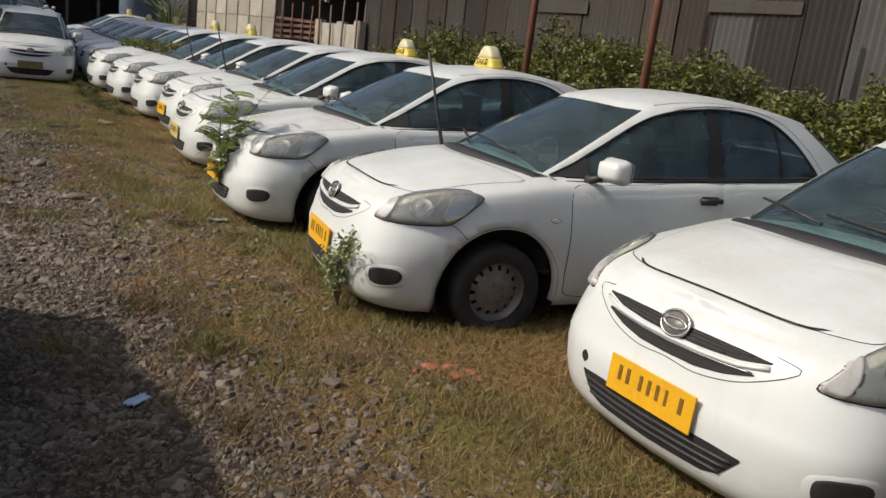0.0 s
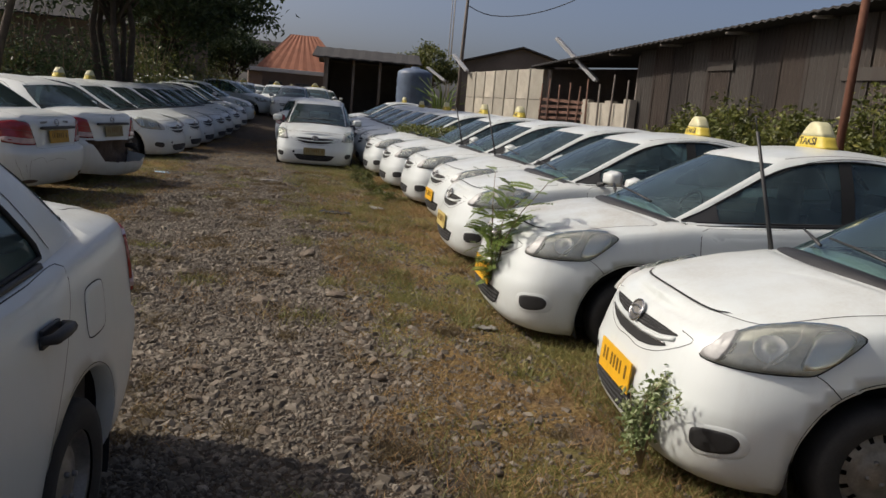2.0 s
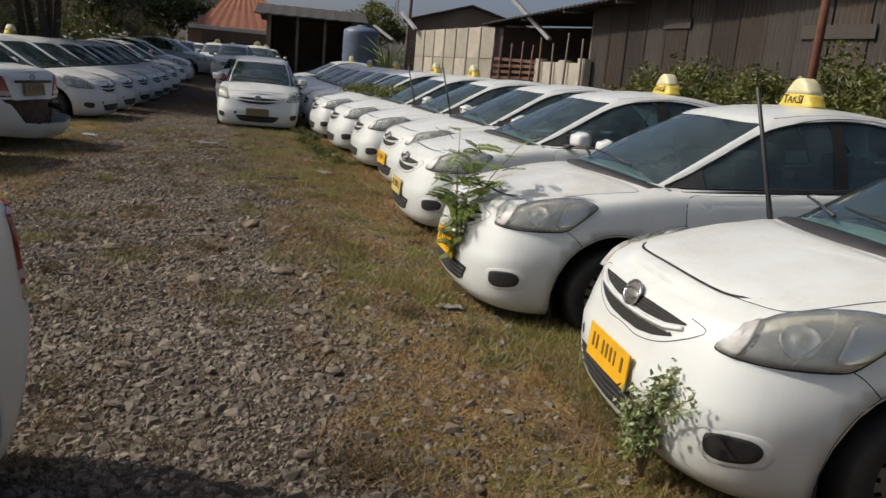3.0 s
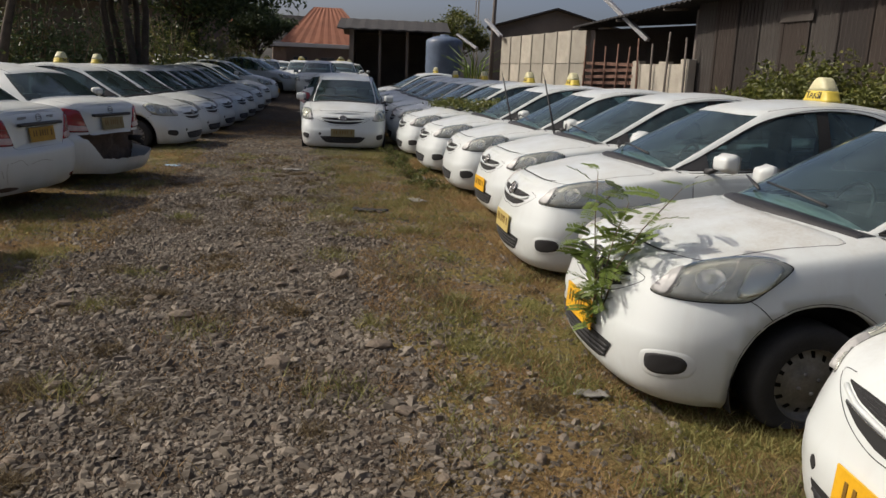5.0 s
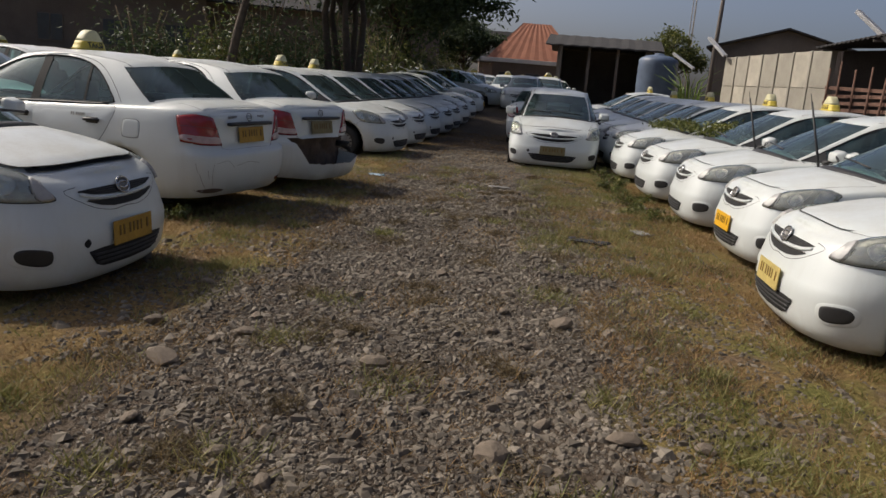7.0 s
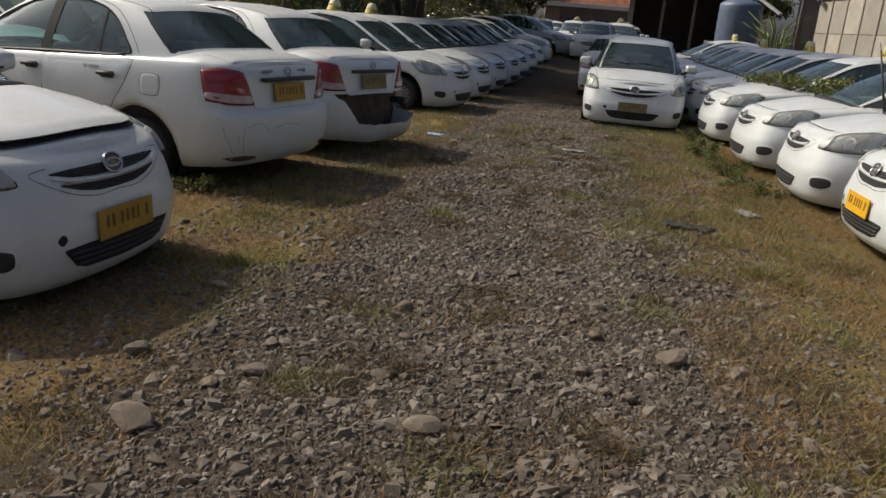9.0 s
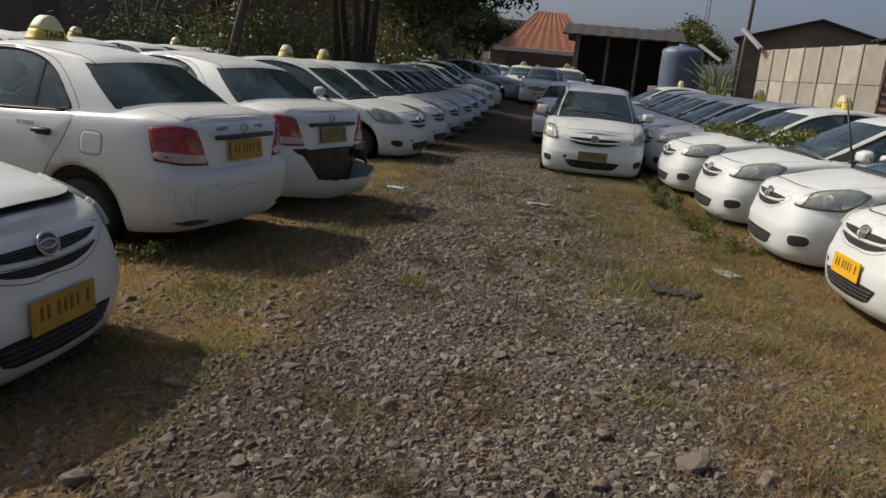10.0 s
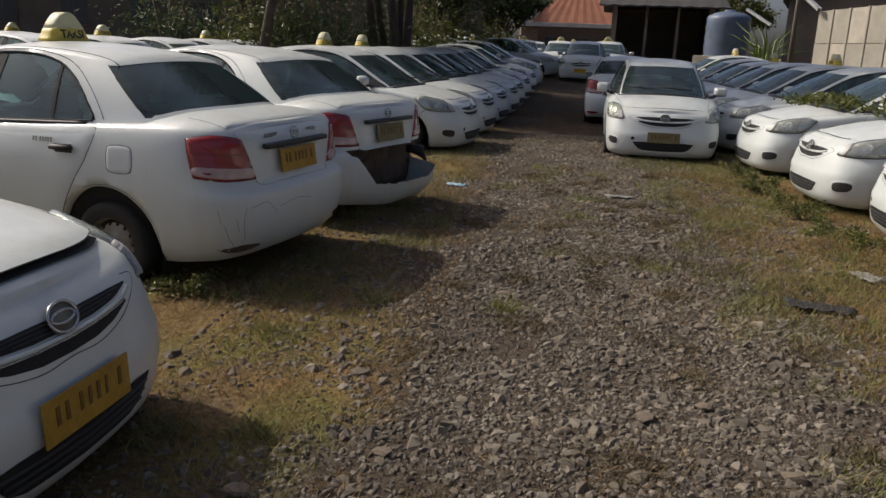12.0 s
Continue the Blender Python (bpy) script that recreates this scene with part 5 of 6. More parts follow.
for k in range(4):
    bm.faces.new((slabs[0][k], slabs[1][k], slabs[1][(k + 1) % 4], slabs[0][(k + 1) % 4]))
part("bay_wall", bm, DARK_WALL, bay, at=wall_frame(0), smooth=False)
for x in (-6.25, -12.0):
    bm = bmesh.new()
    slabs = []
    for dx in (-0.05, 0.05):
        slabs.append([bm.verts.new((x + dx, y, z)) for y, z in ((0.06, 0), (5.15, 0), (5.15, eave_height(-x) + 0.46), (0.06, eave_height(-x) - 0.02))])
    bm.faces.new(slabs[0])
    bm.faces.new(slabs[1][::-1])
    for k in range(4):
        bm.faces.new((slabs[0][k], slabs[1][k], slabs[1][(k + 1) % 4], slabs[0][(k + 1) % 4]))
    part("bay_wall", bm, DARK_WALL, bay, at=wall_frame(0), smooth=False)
low_wall = thing("low_wall", "stained pale plaster low wall", "wall", wall_frame(7.6, 0.15), kind="structure")
bm = bmesh.new()
box(bm, 0, 0, 0.98, 2.7, 0.16, 1.98, 0.02)
for x, h in ((-1.15, 2.05), (0.2, 2.03), (1.2, 2.08)):
    box(bm, x, 0, h / 2, 0.35, 0.2, h, 0.015)
part("plaster_face", bm, PLASTER, low_wall, smooth=False)
rails = thing("rail_fence", "red-brown timber rail fence with leaning posts", "fence", wall_frame(10.4, 0.25))
for k in range(9):
    bm = bmesh.new()
    z = 0.62 + 0.17 * k
    box(bm, 0, 0, 0, 3.1, 0.03, 0.085, 0.005)
    part("rail", bm, RED_RAIL, rails, at=pose(0, 0.02 * (k % 2), z, 0, order.uniform(-1.2, 1.2), order.uniform(-0.8, 0.8)), smooth=False)
for x, h in ((-4.1, 2.55), (-3.3, 2.7), (-2.6, 2.45), (-1.9, 2.6), (-1.3, 2.4), (-0.7, 2.5), (0.0, 2.45), (0.75, 2.65), (1.4, 2.5)):
    bm = bmesh.new()
    tube(bm, [(0, 0, -0.05), (order.uniform(-0.03, 0.03), 0, h * 0.5), (order.uniform(-0.1, 0.1), 0, h)], [0.034, 0.03, 0.024], 7)
    part("post", bm, RED_RAIL if x > -2 else DARK_WALL, rails, at=pose(-x, -0.06, 0))
panel_wall = thing("panel_wall", "weathered precast concrete panel wall", "wall", Matrix.Identity(4), kind="structure")
for k in range(7):
    s0 = 12.15 + 1.14 * k
    bm = bmesh.new()
    box(bm, 0, 0, 1.5, 0.11, 0.15, 3.02, 0.012)
    part("panel_post", bm, CONCRETE, panel_wall, at=wall_frame(s0, 0.1), smooth=False)
    for j in range(3):
        bm = bmesh.new()
        box(bm, -0.58, 0, 0.5 + j * 1.0, 1.03, 0.07, 0.985, 0.008)
        part("panel", bm, PLASTER if (k + j) % 3 == 0 else CONCRETE, panel_wall, at=wall_frame(s0, 0.1 + order.uniform(-0.01, 0.01)), smooth=False)
for a, b, r in (((-5.75, 24.3, 3.75), (-4.35, 23.6, 2.6), 0.085), ((-12.3, 33.6, 3.75), (-11.2, 32.3, 3.05), 0.08), ((-16.2, 40.4, 3.5), (-15.0, 40.0, 2.85), 0.09)):
    a, b = Vector(a), Vector(b)
    beam = thing("metal_strut", "pale grey metal channel leaning from the eaves", "strut", Matrix.Translation((a + b) / 2) @ (b - a).to_track_quat("X", "Z").to_matrix().to_4x4(), "leaning struts")
    bm = bmesh.new()
    length = (b - a).length
    box(bm, 0, 0, 0, length, r * 1.7, r * 0.25, 0.004)
    box(bm, 0, r * 0.8, -r * 0.5, length, r * 0.2, r, 0.004)
    box(bm, 0, -r * 0.8, -r * 0.5, length, r * 0.2, r, 0.004)
    part("channel", bm, PALE_METAL, beam, smooth=False)
for x, y, h in ((0.78, 12.5, 5.2), (2.15, 10.4, 5.0)):
    post = thing("rusty_post", "rusty iron pipe post behind the cars", "post", pose(x, y, -0.03), "iron posts")
    bm = bmesh.new()
    tube(bm, [(0, 0, -0.1), (0.02, 0, h * 0.5), (0.05, 0.02, h)], [0.058, 0.054, 0.05], 10)
    part("pipe", bm, RUSTY_IRON, post)

# ---- the hedge between the cars and the wall ----
for k in range(12):
    s0 = 1.75 - 1.5 * k
    grow = [1.78, 1.98, 1.95, 2.15, 2.08, 1.95, 1.62, 1.95, 1.8, 1.85, 1.8, 1.9][k]
    at = on_wall(s0, 1.35 + 0.2 * math.sin(k * 1.7))
    bush = thing("hedge_bush", "dense green hedge bush with sunlit leaves", "hedge", Matrix.Translation(at - Vector((0, 0, 0.03))), "hedge along the wall")
    n = 7500
    u = rng.normal(size=(n, 3))
    u /= np.linalg.norm(u, axis=1)[:, None]
    lump = np.array([0.75 + 0.45 * noise.noise((p[0] * 2.2 + k * 9, p[1] * 2.2, p[2] * 2.2)) for p in u])
    r = lump * rng.uniform(0.55, 1.05, n) ** 0.6
    pts = u * r[:, None] * (1.2, 1.1, grow * 0.62) + (0, 0, grow * 0.52)
    pts[:, 2] = np.clip(pts[:, 2], 0.05, None)
    cloud("foliage", pts, 0.085, 0.05, LEAF_HEDGE, bush)
    for j in range(5):
        bm = bmesh.new()
        a = j * 1.26 + k
        tube(bm, [(0.1 * math.cos(a), 0.1 * math.sin(a), 0), (0.3 * math.cos(a), 0.3 * math.sin(a), grow * 0.5), (0.6 * math.cos(a), 0.6 * math.sin(a), grow * 0.85)], [0.03, 0.02, 0.008], 6)
        part("stem", bm, BARK, bush)

# ---- far end: pole, tank, shed, houses ----
pole = thing("utility_pole", "slender dark utility pole with a sagging cable", "pole", pose(-13.4, 37.6, 0))
bm = bmesh.new()
tube(bm, [(0, 0, 0), (0.03, 0, 4), (0.12, 0, 8.4)], [0.11, 0.09, 0.06], 10)
part("shaft", bm, DARK_WALL, pole)
bm = bmesh.new()
line = [(x, 0.2 * x, 5.9 + (0.22 if x < 1.45 else 0.078) * (x - 1.45) ** 2) for x in (0.06 + 0.4 * k for k in range(26))]
tube(bm, line, 0.022, 5)
part("cable", bm, BLACK, pole)
mast = thing("radio_mast", "thin grey lattice mast far away", "mast", pose(-1.8 + 120 * math.cos(radians(110.3)), 3.25 + 120 * math.sin(radians(110.3)), 0))
for dx, dy in ((0, 0), (0.5, 0), (0.25, 0.45)):
    bm = bmesh.new()
    tube(bm, [(dx, dy, 0), (dx * 0.7, dy * 0.7, 34)], 0.07, 5)
    part("leg", bm, PALE_METAL, mast)
BLUE_TANK = simple("blue_tank_plastic", (0.10, 0.135, 0.20), 0.45, 0, 0.3, 2.5, 40, 0.1)
tank = thing("water_tank", "dark blue plastic water tank on a base", "tank", pose(-17.3, 41.4, 0))
bm = bmesh.new()
rings = spin(bm, [(0.02, 3.5), (0.22, 3.49), (0.24, 3.42), (0.6, 3.36), (0.88, 3.22), (0.95, 3.1), (0.93, 2.9), (0.96, 2.7), (0.93, 2.5), (0.96, 2.3), (0.93, 2.1), (0.96, 1.9), (0.93, 1.7), (0.93, 1.5)], 32)
bmesh.ops.transform(bm, matrix=Matrix.Rotation(-math.pi / 2, 4, "Y"), verts=bm.verts)
part("vessel", bm, BLUE_TANK, tank)
bm = bmesh.new()
box(bm, 0, 0, 0.75, 2.1, 2.1, 1.5, 0.03)
part("base", bm, CONCRETE, tank, smooth=False)
TILE = simple("orange_roof_tile", (0.28, 0.108, 0.06), 0.8, 0, 0.3, 1.2, 20, 0.4, 0.01)


def gable(name, label, x, y, turn, length, depth, eave, ridge, wall_mat, roof_mat, over=0.6, open_front=False, windows=0, hip=False):
    """A plain building with a pitched roof; its front faces -y before it is turned."""
    house = thing(name, label, "building", pose(x, y, 0, 0, 0, turn))
    t = 0.15
    sides = [(0, depth - t / 2, length, t), (-(length - t) / 2, depth / 2, t, depth - 2 * t), ((length - t) / 2, depth / 2, t, depth - 2 * t)] + ([] if open_front else [(0, t / 2, length, t)])
    for cx, cy, sx, sy in sides:
        bm = bmesh.new()
        box(bm, cx, cy, eave / 2, sx, sy, eave)
        part("wall", bm, wall_mat, house, smooth=False)
    bm = bmesh.new()
    half, th = length / 2 + over, 0.09
    prof = [(-over, eave - 0.02), (depth / 2, ridge), (depth + over, eave - 0.02), (depth + over, eave - 0.02 - th), (depth / 2, ridge - th), (-over, eave - 0.02 - th)]
    n = max(2, int(length / 0.3))
    rows = [[bm.verts.new((xx * (0.3 if hip and k2 in (1, 4) else 1), py, pz + 0.02 * math.cos(k * math.pi))) for k2, (py, pz) in enumerate(prof)] for k, xx in enumerate(np.linspace(-half, half, n))]
    for a, b in zip(rows, rows[1:]):
        for k in range(6):
            bm.faces.new((a[k], a[(k + 1) % 6], b[(k + 1) % 6], b[k]))
    bm.faces.new(rows[0])
    bm.faces.new(rows[-1][::-1])
    part("roof", bm, roof_mat, house, smooth=False)
    for ex in () if hip else (-(length - t) / 2, (length - t) / 2):
        bm = bmesh.new()
        ends = [[bm.verts.new((ex + d, y, z)) for y, z in ((0, eave - 0.01), (depth, eave - 0.01), (depth / 2, ridge - th - 0.02))] for d in (-t / 2, t / 2)]
        bm.faces.new(ends[0])
        bm.faces.new(ends[1][::-1])
        for k in range(3):
            bm.faces.new((ends[0][k], ends[1][k], ends[1][(k + 1) % 3], ends[0][(k + 1) % 3]))
        part("gable_end", bm, wall_mat, house, smooth=False)
    if open_front:
        for sx in np.linspace(-length / 2 + 0.2, length / 2 - 0.2, 4):
            bm = bmesh.new()
            box(bm, sx, 0.1, eave / 2, 0.16, 0.16, eave)
            part("post", bm, wall_mat, house, smooth=False)
    for k in range(windows):
        wx = (k + 0.5) / windows * length - length / 2
        bm = bmesh.new()
        box(bm, wx, -0.03, eave * 0.52, 1.1, 0.08, 1.3, 0.01)
        win = part("window", bm, DARK_WALL, house, smooth=False)
        for dx in (-0.27, 0.27):
            bm = bmesh.new()
            box(bm, wx + dx, -0.08, eave * 0.52, 0.48, 0.02, 1.15, 0.005)
            part("pane", bm, GLASS_FAR, win, smooth=False)
    return house


GLASS_FAR = simple("dark_window_glass", (0.05, 0.06, 0.07), 0.15, 0, 0.2, 3, 30, 0)
WHITE_TRIM = simple("dirty_white_trim", (0.55, 0.53, 0.50), 0.8, 0, 0.2, 2, 30, 0.1)
WARM_WALL = simple("brown_house_wall", (0.15, 0.115, 0.095), 0.9, 0, 0.35, 0.7, 20, 0.3)


def bearing(az, d):
    return -1.8 + d * math.cos(radians(az)), 3.25 + d * math.sin(radians(az))


gable("open_shed", "dark open-fronted shed with a metal roof", *bearing(115.8, 49), 26, 5.4, 6, 4.0, 4.75, DARK_WALL, ROOFING, 0.7, True)
gable("red_roof_house", "house with an orange tiled roof and white eaves", *bearing(120.5, 64), 31, 6.4, 6, 3.4, 6.4, WARM_WALL, TILE, 0.5, False, 3, True)
bm = bmesh.new()
box(bm, 0, 0, 0, 7.4, 0.6, 0.28, 0.02)
tagged(part("porch_roof", bm, WHITE_TRIM, None, at=pose(*bearing(120.8, 61.5), 3.2, 0, 0, 31), smooth=False), "white concrete porch edge of the house", "porch")
gable("far_house", "grey-roofed house behind the trees", *bearing(122.6, 84), 35, 5, 7, 3.6, 6.9, WARM_WALL, ROOFING, 0.5)
gable("back_shed", "dark gabled shed behind the panel wall", *bearing(100.1, 46), 104, 9.0, 6.6, 4.0, 5.0, DARK_WALL, ROOFING, 0.25)
gable("left_house", "brown house with an orange tiled roof", *bearing(150.5, 42), 57, 11, 8, 4.5, 6.6, DARK_WALL, TILE, 0.7, False, 4)
gable("left_house", "dark brown house wall in shade", *bearing(137.5, 44), 47, 16, 6, 4.4, 5.6, WARM_WALL, ROOFING, 0.5)
gable("far_house", "pale house with an orange tiled roof behind the trees", *bearing(128.6, 68), 40, 7, 6, 3.6, 5.9, PLASTER, TILE, 0.5, False, 3)
gable("left_house", "brown house with an orange tiled roof", *bearing(165.0, 44), 75, 14, 8, 4.5, 6.6, DARK_WALL, TILE, 0.7, False, 4)


def tree(name, label, x, y, height, crown_c, crown_r, clumps, leaves, leaf, stems=1, seed=1, mat=None, trunk=0.2):
    """A tapered trunk with limbs, and a crown of many leaf clumps round the limbs' ends."""
    t = thing(name, label, "tree", pose(x, y, 0))
    g = random.Random(seed)
    ends = []
    for k in range(clumps):
        v = Vector((g.gauss(0, 1), g.gauss(0, 1), g.gauss(0, 0.8))).normalized() * g.uniform(0.45, 1.0)
        ends.append(Vector(crown_c) + Vector((v.x * crown_r[0], v.y * crown_r[1], v.z * crown_r[2])))
    for j in range(stems):
        a = 2 * math.pi * j / stems + seed
        base = Vector((0.28 * math.cos(a), 0.28 * math.sin(a), 0)) if stems > 1 else Vector((0, 0, 0))
        fork = Vector(crown_c) * 0.45 + base * 2.2
        bm = bmesh.new()
        tube(bm, [base, base.lerp(fork, 0.5) + Vector((g.uniform(-0.15, 0.15), g.uniform(-0.15, 0.15), 0)), fork, fork.lerp(Vector(crown_c), 0.7)], [trunk, trunk * 0.8, trunk * 0.6, trunk * 0.25], 8)
        part("trunk", bm, BARK, t)
    fork = Vector(crown_c) * 0.45
    for k, e in enumerate(ends[: min(26, clumps)]):
        bm = bmesh.new()
        m = fork.lerp(e, 0.5) + Vector((0, 0, 0.3))
        tube(bm, [fork + Vector((0, 0, (k % 5) * 0.25)), m, e], [trunk * 0.35, trunk * 0.2, 0.02], 5)
        part("limb", bm, BARK, t)
    pts = np.concatenate([np.array(e) + rng.normal(size=(leaves, 3)) * (0.55, 0.55, 0.38) * (crown_r[0] / 4.5) for e in ends])
    cloud("crown", pts, leaf, leaf * 0.45, mat or LEAF_TREE, t, 0.5)
    return t


tree("big_tree", "large dark green shade tree over the cars", -19.4, 21.6, 9, (0.2, -0.3, 6.7), (4.9, 4.9, 2.9), 140, 330, 0.26, 5, 3, trunk=0.15)
# added tree: its crown stays out of view and only shades car_x and the lane
tree("tall_tree", "added tall tree, its unseen crown casting dappled shade on the lot", -20.6, 18.0, 12, (1.2, 1.6, 9.6), (5.2, 5.0, 2.4), 90, 230, 0.3, 1, 11, trunk=0.15)
tree("shade_tree", "dark green tree behind the far cars", -24.5, 30.5, 8, (0, 0, 5.6), (4.2, 4.2, 3.0), 70, 260, 0.28, 2, 8, trunk=0.2)
tree("round_tree", "small round green tree behind the tank", *bearing(111.4, 56), 5, (0, 0, 4.2), (2.3, 2.3, 1.5), 40, 160, 0.24, 1, 5, LEAF_HEDGE, 0.15)
tree("shade_tree", "dark green tree behind the far cars", *bearing(125.3, 66), 7, (0, 0, 4.6), (2.8, 2.8, 1.6), 50, 170, 0.3, 2, 21, trunk=0.18)
tree("shade_tree", "dark green tree behind the far cars", *bearing(130.0, 62), 7, (0, 0, 6.0), (4.4, 4.4, 2.2), 80, 190, 0.3, 2, 23, trunk=0.2)
for k, (az, d, h) in enumerate(((139.5, 25.5, 3.2), (141.5, 26, 2.6), (137.0, 25, 2.2), (133.0, 29, 2.4), (144.5, 28, 2.0), (131.0, 31, 2.8), (135.0, 28, 3.1), (128.6, 35, 2.6), (147.0, 28, 2.5), (126.8, 38, 2.4))):
    x, y = bearing(az, d)
    shrub = thing("shrub", "tangled yellow-green shrub behind the cars", "shrub", pose(x, y, -0.02), "shrubs behind the cars")
    pts = rng.normal(size=(1500, 3)) * (0.75, 0.75, h * 0.28) + (0, 0, h * 0.55)
    pts[:, 2] = np.clip(pts[:, 2], 0.05, None)
    cloud("foliage", pts, 0.2, 0.06, LEAF_HEDGE if k % 2 else LEAF_TREE, shrub)
    for j in range(9):
        bm = bmesh.new()
        a = j * 0.7 + k
        tube(bm, [(0.1 * math.cos(a), 0.1 * math.sin(a), 0), (0.35 * math.cos(a), 0.35 * math.sin(a), h * 0.6), (0.8 * math.cos(a), 0.8 * math.sin(a), h * 1.15)], [0.03, 0.022, 0.008], 5)
        part("cane", bm, DRY_STEM, shrub)
reeds = thing("reeds", "tall green reeds beside the tank", "reeds", pose(-15.0, 39.8, 0))
for k in range(26):
    a, l = k * 2.4, 0.5 + 0.4 * (k % 4)
    bm = bmesh.new()
    tube(bm, [(0.2 * math.cos(a), 0.2 * math.sin(a), 0), (0.5 * math.cos(a), 0.5 * math.sin(a), 1.6 + 0.3 * (k % 3)), (0.5 * math.cos(a) + l * math.cos(a), 0.5 * math.sin(a) + l * math.sin(a), 1.9 + 0.5 * (k % 3))], [0.03, 0.03, 0.006], 4)
    part("blade", bm, LEAF_FRESH, reeds)


# ---- plants that have grown round the cars ----
def frond(length, pairs, leaflet):
    """A feathered leaf: a thin drooping rib lined with pairs of oval leaflets."""
    bm = bmesh.new()

    def middle(f):
        return Vector((0, length * f, -0.35 * length * f * f))

    steps = [0, 0.14] + [0.28 + 0.70 * k / (pairs - 1) for k in range(pairs)]
    rows = [(bm.verts.new(middle(f) + Vector((0.0013, 0, 0))), bm.verts.new(middle(f) - Vector((0.0013, 0, 0)))) for f in steps]
    for a, b in zip(rows, rows[1:]):
        bm.faces.new((a[0], a[1], b[1], b[0]))
    for k in range(pairs):
        size = leaflet * (0.72 + 0.32 * math.sin(math.pi * (0.15 + 0.7 * k / (pairs - 1))))
        for side in (1, -1):
            foot = rows[k + 2][0 if side > 0 else 1]
            root = foot.co
            e = Vector((side * 0.86, 0.46, -0.20 + 0.06 * (k % 3))).normalized() * size
            w = Vector((-side * 0.46, 0.86, -0.2)).normalized() * size * 0.22
            bm.faces.new([foot] + [bm.verts.new(q) for q in (root + e * 0.3 + w, root + e * 0.75 + w * 0.8, root + e, root + e * 0.75 - w * 0.8, root + e * 0.3 - w)])
    return bm


FROND_MESHES = []
for k in range(3):
    tmp = part("frond", frond(0.13 + 0.02 * k, 8 + k, 0.036), LEAF_SAPLING, None)
    FROND_MESHES.append(tmp.data)
    bpy.data.objects.remove(tmp)


def sapling(at, stems, seed):
    plant = thing("sapling", "young feather-leaved sapling growing up through a car's grille", "plant", at)
    g = random.Random(seed)
    for tip, bend in stems:
        tip, bend = Vector(tip), Vector(bend)
        bm = bmesh.new()
        pts = [Vector((0, 0, 0)).lerp(bend, k / 4).lerp(bend.lerp(tip, k / 4), k / 4) for k in range(5)]
        tube(bm, pts, [0.006, 0.005, 0.004, 0.003, 0.002], 6)
        stem = part("stem", bm, DRY_STEM, plant, "thin green-brown stem")
        for k in range(24):
            f = 0.2 + 0.8 * k / 23
            p = Vector((0, 0, 0)).lerp(bend, f).lerp(bend.lerp(tip, f), f)
            leaf = new("frond", g.choice(FROND_MESHES))
            leaf.parent = stem
            leaf.matrix_basis = Matrix.Translation(p) @ pose(0, 0, 0, g.uniform(-10, 50), g.uniform(-35, 35), k * 137 + g.uniform(-30, 30)) @ Matrix.Scale(g.uniform(0.6, 0.8) + 0.45 * min(1, p.z / 0.6), 4)
    return plant


def beside(car, x, y, z=0.0):
    """A place given in a car's own frame."""
    p = car.matrix_basis @ Vector((x, y, z))
    return p


p = beside(car_c, -0.20, 2.06, 0.27)
sapling(Matrix.Translation(p) @ car_c.matrix_basis.to_3x3().to_4x4(), [((0.06, 0.08, 0.86), (0.0, 0.10, 0.35)), ((-0.14, -0.02, 0.74), (-0.04, 0.10, 0.32)), ((-0.32, -0.20, 0.84), (-0.10, 0.12, 0.40)), ((-0.10, 0.06, 0.46), (0.05, 0.10, 0.2)), ((0.0, 0.08, 0.60), (-0.05, 0.10, 0.2))], 4)


def weed(at, points, size, mat, label, seed, stems=6):
    plant = thing("weed", label, "weed", at)
    g = random.Random(seed)
    spots = []
    for k in range(stems):
        tip = Vector(g.choice(points)) + Vector((g.uniform(-0.06, 0.06), g.uniform(-0.05, 0.05), g.uniform(-0.04, 0.03)))
        mid = tip * 0.5 + Vector((g.uniform(-0.05, 0.05), 0.03, 0.25 * tip.z))
        bm = bmesh.new()
        tube(bm, [(0, 0, 0), mid, tip], [0.006, 0.005, 0.002], 5)
        part("stem", bm, DRY_STEM, plant)
        for j in range(26):
            f = 0.25 + 0.75 * j / 25
            q = mid.lerp(tip, (f - 0.5) * 2) if f > 0.5 else Vector((0, 0, 0)).lerp(mid, f * 2)
            for _ in range(3):
                spots.append((q.x + g.gauss(0, 0.025), q.y + g.gauss(0, 0.022), max(0.005, q.z + g.gauss(0, 0.02))))
    cloud("foliage", np.array(spots), size, size * 0.6, mat, plant, 0.2)
    return plant


p = beside(car_b, -0.40, 2.10)
weed(Matrix.Translation((p.x, p.y, 0)) @ car_b.matrix_basis.to_3x3().to_4x4(), [(0.0, 0.02, 0.40), (-0.08, 0.0, 0.44), (0.08, 0.03, 0.36), (-0.22, -0.05, 0.45), (0.02, 0.05, 0.26), (0.18, 0.03, 0.29)], 0.03, LEAF_PALE, "pale green weed climbing over a car's bumper", 3, 11)
